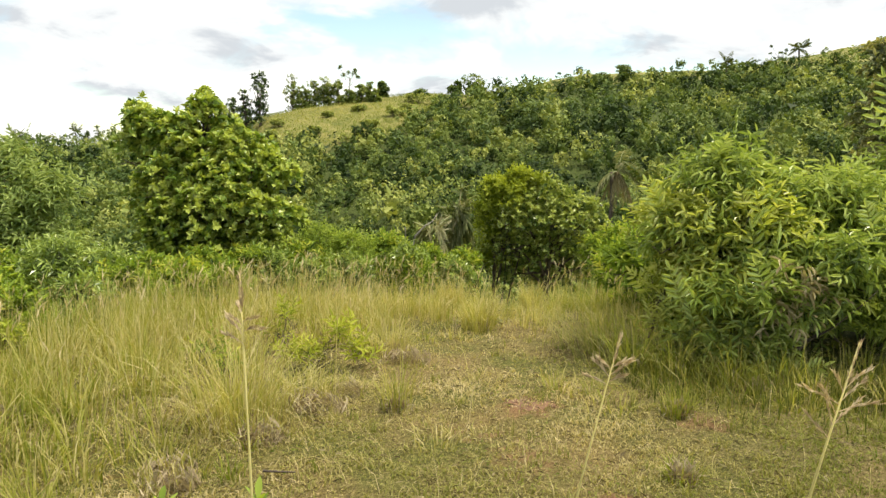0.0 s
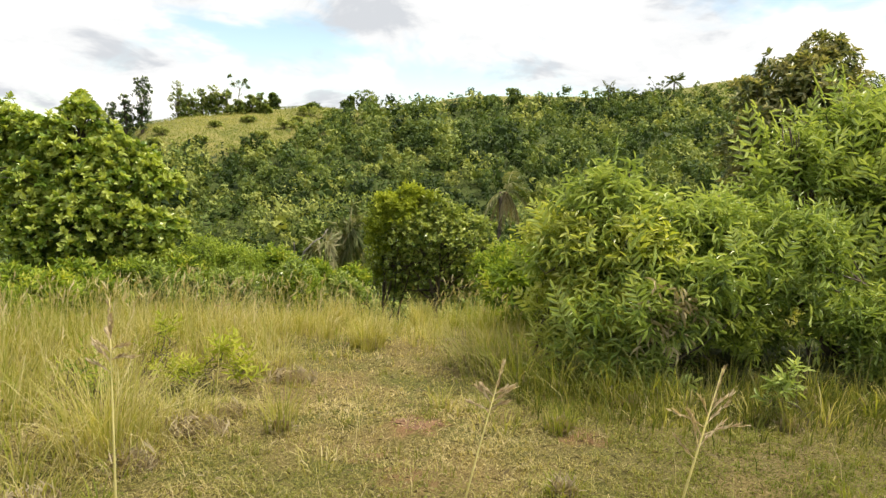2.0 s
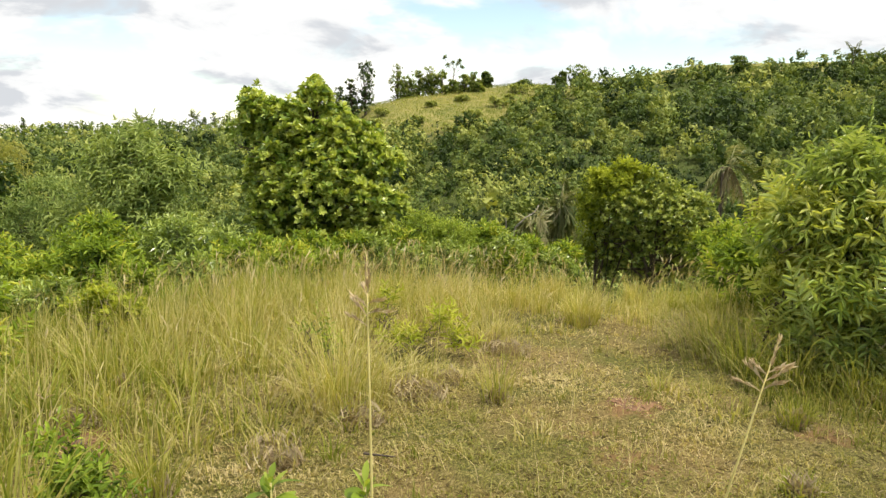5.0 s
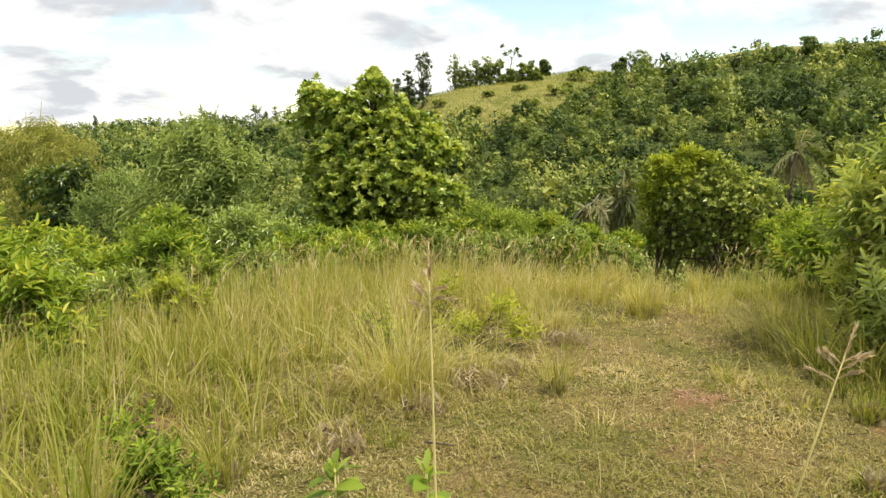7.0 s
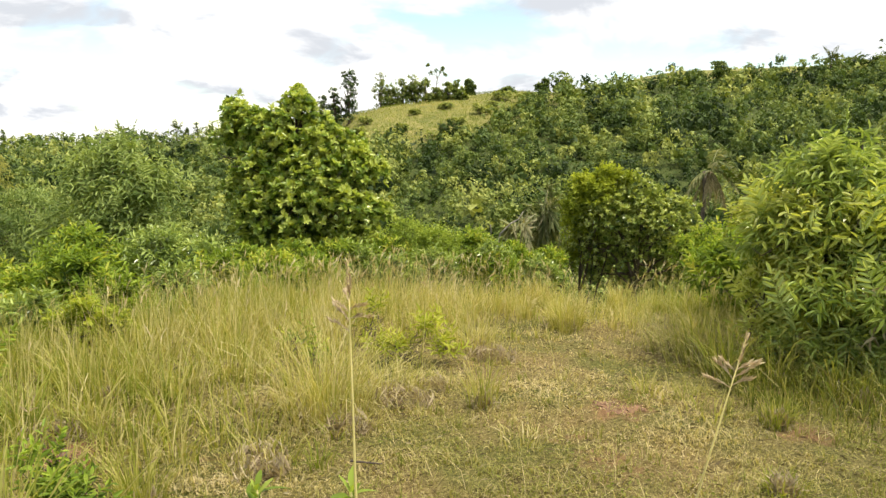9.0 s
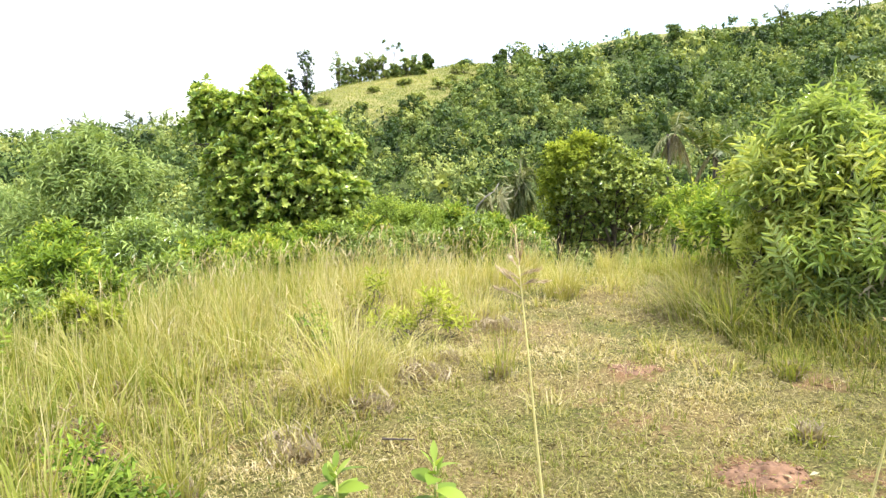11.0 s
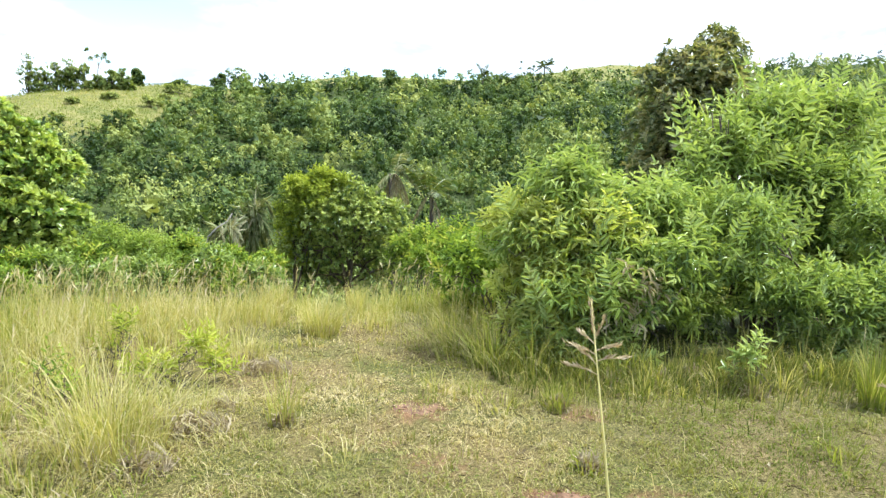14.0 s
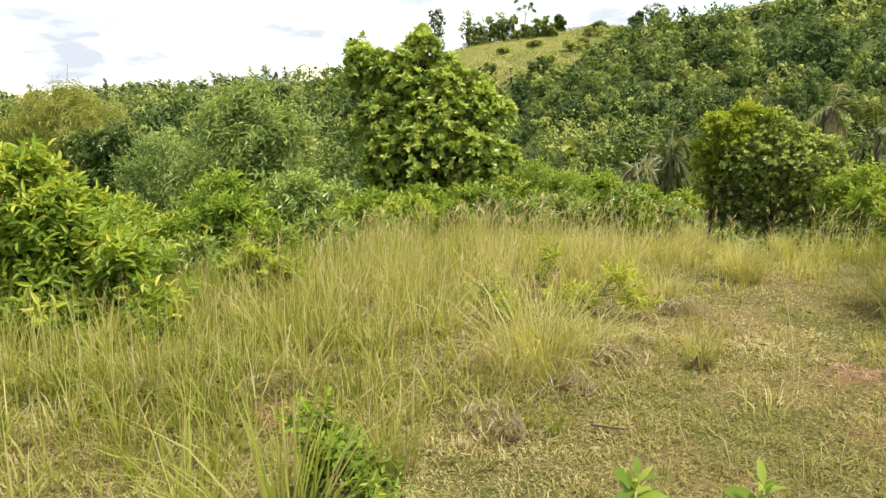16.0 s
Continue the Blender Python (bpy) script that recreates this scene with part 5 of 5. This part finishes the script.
# ---- the hollow and the hills ----
def palm(x, y, top, frond, fronds, label, mat=None, droop=0.9, trunk_r=0.16, dead=0, name="palm_tree"):
    """A palm: ringed trunk and arching fronds with leaflets along both sides."""
    z0 = gz(x, y)
    th = thing(name, (x, y, z0), label, "palm tree", "palms in the hollow and on the ridge")
    h = top - z0
    s = Soup()
    add_tube(s, wobble_line((0, 0, -0.2), (rng.normal(0, 0.05 * h), 0, h), 9, 0.04 * h * 0.3), np.linspace(trunk_r, trunk_r * 0.6, 9), 8)
    part("trunk", s.mesh("trunk", True), M_BARK, th)
    for i in range(fronds + dead):
        s = Soup()
        hang = i >= fronds
        a = i * 2.4 + rng.uniform(-0.2, 0.2)
        rise = -0.5 if hang else rng.uniform(-0.2, 2.5)
        out = np.array([math.cos(a), math.sin(a), 0.0])
        q = np.linspace(0, 1, 10)[:, None]
        dr = 1.25 if hang else droop
        line = out * frond * (q * (0.5 if hang else 0.68)) + np.array([0, 0, 1.0]) * frond * (rise * q * 0.6 - dr * q * q * 0.55) + [0, 0, h]
        add_tube(s, line, np.linspace(0.03, 0.008, 10), 4, 0.5)
        m = 22 if hang else 36
        t = np.linspace(0.12, 1, m)
        p = np.stack([np.interp(t, q[:, 0], line[:, k]) for k in range(3)], 1)
        along = unit(np.gradient(p, axis=0))
        side = unit(np.cross(along, [0, 0, 1.0]))
        ln = frond * 0.28 * np.sin(np.pi * (0.12 + 0.8 * t))
        for sg in (-1, 1):
            d = side * sg + along * 0.5 + np.array([0, 0, -0.9 if hang else -0.35])
            add_leaves(s, p, d + rng.normal(0, 0.12, (m, 3)), np.tile([0, 0, 1.0], (m, 1)), ln, np.full(m, frond * (0.02 if hang else 0.035)), rng.uniform(0.4, 1.0, m) if hang else rng.uniform(0.2, 0.8, m), simple=True)
        part("frond", s.mesh("frond"), M_DEAD if hang else (mat or M_PALM), th, "dead hanging frond" if hang else "")
    return th


def ragged_palm(x, y, top, frond, fronds, label):
    """A stemless palm gone ragged: stiff stalks rise from the ground, arch over and hang strap-like leaflets."""
    z0 = gz(x, y)
    th = thing("palm", (x, y, z0), label, "palm tree", "palms in the hollow and on the ridge")
    h = top - z0
    s = Soup()
    add_tube(s, wobble_line((0, 0, -0.2), (0.03, 0, h * 0.5), 6, 0.02), np.linspace(0.07, 0.04, 6), 8)
    part("trunk", s.mesh("trunk", True), M_MOUND, th, "shaggy brown fibrous trunk")
    for i in range(fronds):
        s = Soup()
        a = i * 2.4 + rng.uniform(-0.3, 0.3)
        out = np.array([math.cos(a), math.sin(a) * 0.7, 0.0])
        q = np.linspace(0, 1, 12)[:, None]
        reach, rise = frond * rng.uniform(0.15, 0.65), rng.uniform(0.1, 1.0)
        line = out * reach * q ** 1.3 + np.array([0, 0, 1.0]) * (h * (0.5 + 0.5 * rise * np.sin(np.pi * 0.5 * np.minimum(q * 1.9, 1))) - frond * rng.uniform(0.05, 0.85) * np.maximum(q - 0.5, 0) ** 1.3 * 2.2)
        add_tube(s, line, np.linspace(0.018, 0.006, 12), 4, 0.8)
        m = 26
        t = np.linspace(0.35, 1, m)
        p = np.stack([np.interp(t, q[:, 0], line[:, k]) for k in range(3)], 1)
        along = unit(np.gradient(p, axis=0))
        side = unit(np.cross(along, [0, 0, 1.0]) + 1e-6)
        tone = rng.uniform(0.1, 0.8)
        for sg in (-1, 1):
            d = side * sg * 0.6 + along * 0.9 + np.array([0, 0, -0.45]) + rng.normal(0, 0.22, (m, 3))
            add_leaves(s, p, d, side * sg + [0, 0, 0.6], frond * 0.24 * rng.uniform(0.6, 1.2, m), np.full(m, frond * 0.022), tone + rng.normal(0, 0.12, m), droop=0.3)
        part("frond", s.mesh("frond"), M_RAGGED, th)
    return th


palm(8.05, 34.5, 0.15, 1.75, 6, "palm with pale dead hanging fronds", mat=M_RAGGED, dead=6, trunk_r=0.13, droop=1.5)
palm(9.3, 33.0, -0.7, 2.0, 9, "young palm in the hollow", trunk_r=0.16, dead=2, droop=0.7)
ragged_palm(0.3, 16.0, 0.62, 1.2, 20, "ragged palm with tan hanging strap leaves behind a dark bush")
ragged_palm(-0.22, 15.7, -0.05, 1.35, 15, "low ragged palm with arching grey-green fronds")


def bare_tree(x, y, top, r, label, mat, limbs=7, tufts=0):
    z0 = gz(x, y)
    th = thing("bare_tree", (x, y, z0), label, "tree")
    h = top - z0
    s = Soup()
    add_tube(s, wobble_line((0, 0, -0.2), (0.05 * h, 0, h * 0.7), 7, 0.02 * h), np.linspace(r, r * 0.5, 7), 7)
    part("trunk", s.mesh("trunk", True), mat, th)
    ends = []
    for i in range(limbs):
        s = Soup()
        a = i * 2.4
        b = np.array([0.05 * h * 0.8, 0, h * rng.uniform(0.4, 0.7)])
        t = b + np.array([math.cos(a), math.sin(a), 0]) * h * 0.28 * rng.uniform(0.6, 1.1) + [0, 0, h * rng.uniform(0.2, 0.38)]
        t[2] = min(t[2], h)
        add_tube(s, wobble_line(b, t, 6, 0.02 * h), np.linspace(r * 0.45, r * 0.15, 6), 5)
        part("limb", s.mesh("limb", True), mat, th)
        ends.append(t)
    if tufts:
        s = Soup()
        crown(s, [(*p, tufts) for p in ends], 22 * limbs, 0.3, 5, 0.3, 0.16, simple=True, tone=(0.4, 0.15))
        part("crown", s.mesh("crown"), M_WOODS, th)
    return th


bare_tree(-0.93, 15.2, 0.1, 0.06, "pale forked dead trunk in the hollow", M_PALE, 4)


def at_bearing(az, r):
    return r * math.sin(radians(az)), r * math.cos(radians(az))


def far_tree(az, r, el, wide, tall, mat, label, leafy=170, tone=0.3, slim=False):
    """A tree on the hill: seen under the bearing az, r metres off, its top el degrees up."""
    x, y = at_bearing(az, r)
    z0 = gz(x, y)
    top = 1.5 + r * math.tan(radians(el))
    tall = max(tall, top - z0) if not slim else max(tall, 0.9 * (top - z0))
    lobes = []
    steps = max(3, int(tall / max(wide, 0.5) * 2.6))
    for i in range(steps):
        f = (i + 0.5) / steps
        w = wide * 0.5 * (0.62 + 0.38 * math.sin(math.pi * min(0.12 + f * 0.6, 1)))
        for _ in range(2 if slim else 3):
            lobes.append((x + (rng.normal(0, 0.5) if slim else rng.uniform(-0.75, 0.75)) * w, y + rng.normal(0, 0.4) * w, top - tall * f - w * 0.3, w * rng.uniform(0.5, 0.95)))
    return plant("tree", (x, y, z0), lobes, mat, label, "tree", trunk=max(0.1, 0.03 * tall), group="trees on the hill across", shoots=int(leafy * 1.15), shoot_len=0.3, per=6, length=0.40, width=0.26, simple=True, tone=(tone, 0.15), inner=0.3)


far_tree(-13.6, 122, 5.4, 2.4, 4.6, M_DARK, "slim dark tree on the ridge", 220, 0.12, True)
far_tree(-14.6, 122, 4.2, 2.0, 2.6, M_DARK, "short dark slim tree on the ridge", 150, 0.12, True)
far_tree(-15.5, 124, 3.6, 1.9, 1.6, M_DARK, "small dark tree on the ridge", 120, 0.12, True)
for az, el, w, h in [(-11.2, 5.2, 2.2, 3.6), (-10.7, 4.5, 2.0, 2.6), (-10.1, 4.2, 2.4, 2.4), (-9.5, 4.9, 2.4, 3.0), (-8.9, 5.1, 2.0, 3.4), (-8.4, 4.6, 2.6, 3.0), (-7.8, 4.9, 2.0, 3.0), (-7.2, 4.2, 2.2, 3.0), (-6.7, 3.9, 2.2, 1.8), (-6.1, 4.5, 1.5, 2.4), (-5.5, 4.75, 1.3, 1.8), (-5.1, 4.2, 1.6, 1.2)]:
    far_tree(az, 132, el, w, h, M_WOODS, "green tree in a grove on the pasture's crest", 130, 0.62)
bx, by = at_bearing(-7.05, 138)
bare_tree(bx, by, 15.3, 0.14, "thin tree with sparse tufts on the ridge", M_PALE, 6, 0.4)
for az, r, el, w, h in [(-4.45, 138, 4.7, 1.8, 1.7), (-1.9, 140, 4.05, 3.4, 1.4), (1.0, 140, 4.75, 2.2, 2.0), (2.6, 140, 4.35, 2.6, 2.0), (3.5, 142, 3.9, 3.4, 2.0), (4.9, 145, 4.1, 3.8, 2.6), (6.1, 148, 4.0, 3.8, 2.4), (7.2, 150, 4.0, 3.6, 2.2), (11.8, 160, 5.0, 3.2, 4.0), (13.5, 165, 5.6, 3.6, 4.4), (15.6, 172, 4.9, 4.4, 3.0), (17.2, 180, 4.8, 4.4, 2.6), (22.2, 205, 5.2, 4.4, 4.0), (27.3, 225, 5.7, 4.2, 4.0)]:
    far_tree(az, r, el, w, h, M_WOODS, "green tree on the brow of the far hill", 330, 0.36)
for az, r, el, fr in [(20.5, 200, 5.75, 2.2), (25.1, 225, 6.45, 3.2), (-26.0, 270, 1.5, 2.6), (-29.5, 280, 1.2, 2.8), (33.5, 250, 6.3, 3.0)]:
    px, py = at_bearing(az, r)
    fr *= 1.35
    palm(px, py, 1.5 + r * math.tan(radians(el - 0.35)), fr, 11, "tall palm on the far ridge", trunk_r=0.3, droop=0.75)
for az, r, wide, tall in [(-3.6, 120, 4.2, 1.6), (-12.3, 116, 2.2, 1.0), (-10.6, 104, 3.6, 1.6), (-8.7, 121, 2.0, 0.8), (-5.6, 112, 2.8, 1.1), (-7.0, 103, 3.2, 1.4), (-2.6, 124, 2.4, 1.2), (-1.2, 120, 3.2, 1.6), (-9.7, 110, 2.0, 0.9), (-12.9, 108, 2.4, 1.2), (-4.6, 106, 3.4, 1.5), (-6.3, 124, 2.4, 1.0), (-2.0, 131, 3.0, 1.5), (-0.4, 130, 3.4, 1.8)]:
    cx, cy = at_bearing(az, r)
    rng = np.random.default_rng(int(r * 100 + az * 7 + 900))
    spread_out = [(cx + rng.uniform(-0.4, 0.4) * wide, cy + rng.uniform(-0.3, 0.3) * wide, gz(cx, cy) + tall * rng.uniform(0.25, 0.6), tall * rng.uniform(0.35, 0.6)) for _ in range(8)]
    plant("bush", (cx, cy, gz(cx, cy)), spread_out, M_WOODS, "low olive-green bush dotted on the pasture", "bush", stems=4, stem_r=0.05, group="bushes on the pasture", shoots=170, shoot_len=0.3, per=6, length=0.32, width=0.2, simple=True, tone=(0.85, 0.2), inner=0.3)
for i in range(17):
    az = -17.0 - 1.75 * i + 0.6 * math.sin(i * 2.7)
    ridge, lift = float(np.interp(az, RIDGE_AZ, RIDGE_EL)), 0.75 + 0.3 * math.sin(i * 1.9)
    far_tree(az, 0.97 * float(np.interp(az, RIDGE_AZ, RIDGE_R)), ridge + lift + 0.15, 2.4 + 0.9 * math.sin(i * 3.3), 2.5, M_DARK, "dark tree on the distant ridge", 100, 0.3)
bx, by = at_bearing(23.7, 215)
bare_tree(bx, by, 1.5 + 215 * math.tan(radians(6.35)), 0.12, "thin bare tree on the far ridge", M_BARK, 6, 0.35)


def add_flakes(s, p, d, nrm, length, width, tone):
    """Far foliage: one pointed leaf a triangle, p at its middle."""
    d = unit(d)
    side = unit(np.cross(d, nrm)) * (width / 2)[:, None]
    tail = p - d * (length * 0.5)[:, None]
    v = np.stack([tail + side, p + d * (length * 0.5)[:, None], tail - side], 1)
    i = np.arange(len(p))[:, None] * 3
    s.add(v, np.repeat(tone, 3), i + [0, 1, 2])


def build_woods():
    """Thicket and woodland: crowds of leafy crowns over the hollow and both hillsides."""
    s = Soup()
    spots = []
    for r0, r1, gap, az0, az1 in ((15.5, 30, 1.2, -52, 62), (30, 60, 1.8, -52, 62), (60, 120, 2.3, -50, 62), (120, 210, 3.1, -50, 62), (210, 345, 4.6, -50, 62)):
        n = int((r1 * r1 - r0 * r0) / 2 * radians(az1 - az0) / (gap * gap))
        x, y = front_scatter(n, r0, r1, az0, az1)
        az, r = np.degrees(np.arctan2(x, y)), np.hypot(x, y)
        rr = np.interp(az, RIDGE_AZ, RIDGE_R)
        keep = (r < rr * 1.04) & (rng.random(n) > meadow_mask(x, y) * 1.02 - 0.01) & ~((az > -15.5) & (az < 0.5) & (r > rr * 0.96))
        spots.append(np.stack([x, y, np.full(n, gap)], 1)[keep])
    c = np.concatenate(spots)
    x, y, gap = c.T
    n = len(x)
    r = np.hypot(x, y)
    big = rng.random(n) < 0.2
    size = gap * rng.uniform(0.40, 0.72, n) * np.where(big, 1.75, 0.85)
    tall = size * rng.uniform(0.75, 1.9, n) * np.where(big, 1.25, 1.0) * np.where(r > 120, 0.8, 1.0)
    tall = np.minimum(tall, np.where(r < 60, 2.3, 3.2))
    z = ground_z(x, y)
    tone = 0.47 + 0.2 * (patchy(x, y, 0.07, 2.0) - 0.5) * 2 + 0.16 * (patchy(x, y, 0.3, 4.0) - 0.5) * 2 + rng.normal(0, 0.28, n)
    # every crown is a heap of rounded boughs; each leaf lies on the skin of its bough
    band = np.where(r < 30, 0, np.where(r < 60, 1, np.where(r < 120, 2, np.where(r < 210, 3, 4))))
    for b, (k, each) in enumerate(((18, 22), (16, 24), (12, 15), (7, 11), (4, 8))):
        who = np.repeat(np.where(band == b)[0], k)
        w = unit(rng.normal(0, 1, (len(who), 3)))
        w[:, 2] = np.abs(w[:, 2]) * 1.3 - 0.3
        c = np.stack([x[who], y[who], z[who] + tall[who] * 0.5], 1) + w * np.stack([size[who], size[who], tall[who]], 1) * rng.uniform(0.55, 0.9, (len(who), 1))
        pr = size[who] * rng.uniform(0.2, 0.4, len(who))
        # bough tone rises with height: light on the tops put into colour
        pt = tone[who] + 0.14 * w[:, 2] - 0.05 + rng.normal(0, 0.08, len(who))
        i = np.repeat(np.arange(len(who)), each)
        m = len(i)
        u = unit(rng.normal(0, 1, (m, 3)) + [0, 0, 0.4])
        p = c[i] + u * (pr[i] * rng.uniform(0.7, 1.1, m))[:, None]
        nn = unit(u + [0, 0, 0.2] + rng.normal(0, 0.18, (m, 3)))
        d = unit(np.cross(nn, rng.normal(0, 1, (m, 3))) + u * 0.4)
        ln = np.minimum(pr[i] * 0.9, 0.0047 * r[who][i]) * rng.uniform(0.7, 1.3, m)
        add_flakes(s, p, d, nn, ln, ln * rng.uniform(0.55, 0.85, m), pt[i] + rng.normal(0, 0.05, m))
    # leaves inside every crown, their tone lowered to paint the shade there
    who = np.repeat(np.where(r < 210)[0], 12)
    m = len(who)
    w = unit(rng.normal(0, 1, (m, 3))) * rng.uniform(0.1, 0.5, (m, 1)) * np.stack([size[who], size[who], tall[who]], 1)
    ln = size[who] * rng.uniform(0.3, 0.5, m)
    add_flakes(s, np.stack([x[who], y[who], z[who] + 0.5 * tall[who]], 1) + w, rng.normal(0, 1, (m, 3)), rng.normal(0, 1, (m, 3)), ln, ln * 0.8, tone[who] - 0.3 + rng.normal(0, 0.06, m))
    # undergrowth between the crowns
    m = 120000
    r = np.exp(rng.uniform(math.log(13.5), math.log(200), m))
    a = np.radians(rng.uniform(-52, 62, m))
    x, y = r * np.sin(a), r * np.cos(a)
    keep = rng.random(m) > meadow_mask(x, y) * 1.1
    x, y, r = x[keep], y[keep], r[keep]
    m = len(x)
    ln = 0.0048 * r * rng.uniform(0.5, 1.3, m)
    d = unit(np.stack([rng.normal(0, 1, m), rng.normal(0, 1, m), rng.uniform(0.1, 1.2, m)], 1))
    nn = unit(rng.normal(0, 0.5, (m, 3)) + [0, -0.3, 0.8])
    add_flakes(s, np.stack([x, y, ground_z(x, y) + ln * rng.uniform(0, 0.8, m)], 1), d, nn, ln, ln * rng.uniform(0.4, 0.7, m), 0.3 + 0.3 * (patchy(x, y, 0.3, 1.0) - 0.5) + rng.normal(0, 0.12, m))
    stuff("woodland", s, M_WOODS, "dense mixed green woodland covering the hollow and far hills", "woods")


build_woods()


def pasture_grass():
    """Coarse grass over the open pasture on the hill."""
    s = Soup()
    n = 38000
    x, y = front_scatter(n, 80, 142, -17, 4)
    keep = rng.random(n) < meadow_mask(x, y)
    x, y = x[keep], y[keep]
    m = len(x)
    a = rng.uniform(0, 6.28, m)
    add_blades(s, np.stack([x, y, ground_z(x, y)], 1), np.stack([np.cos(a), np.sin(a)], 1), rng.uniform(0.12, 0.4, m), np.full(m, 0.07), rng.uniform(0.2, 1.1, m), 0.05 + 0.9 * (patchy(x, y, 0.12) - 0.5) + rng.normal(0, 0.08, m), short=True)
    stuff("pasture_grass", s, M_GRASS, "yellow-green pasture grass on the hill across", "grass")


pasture_grass()
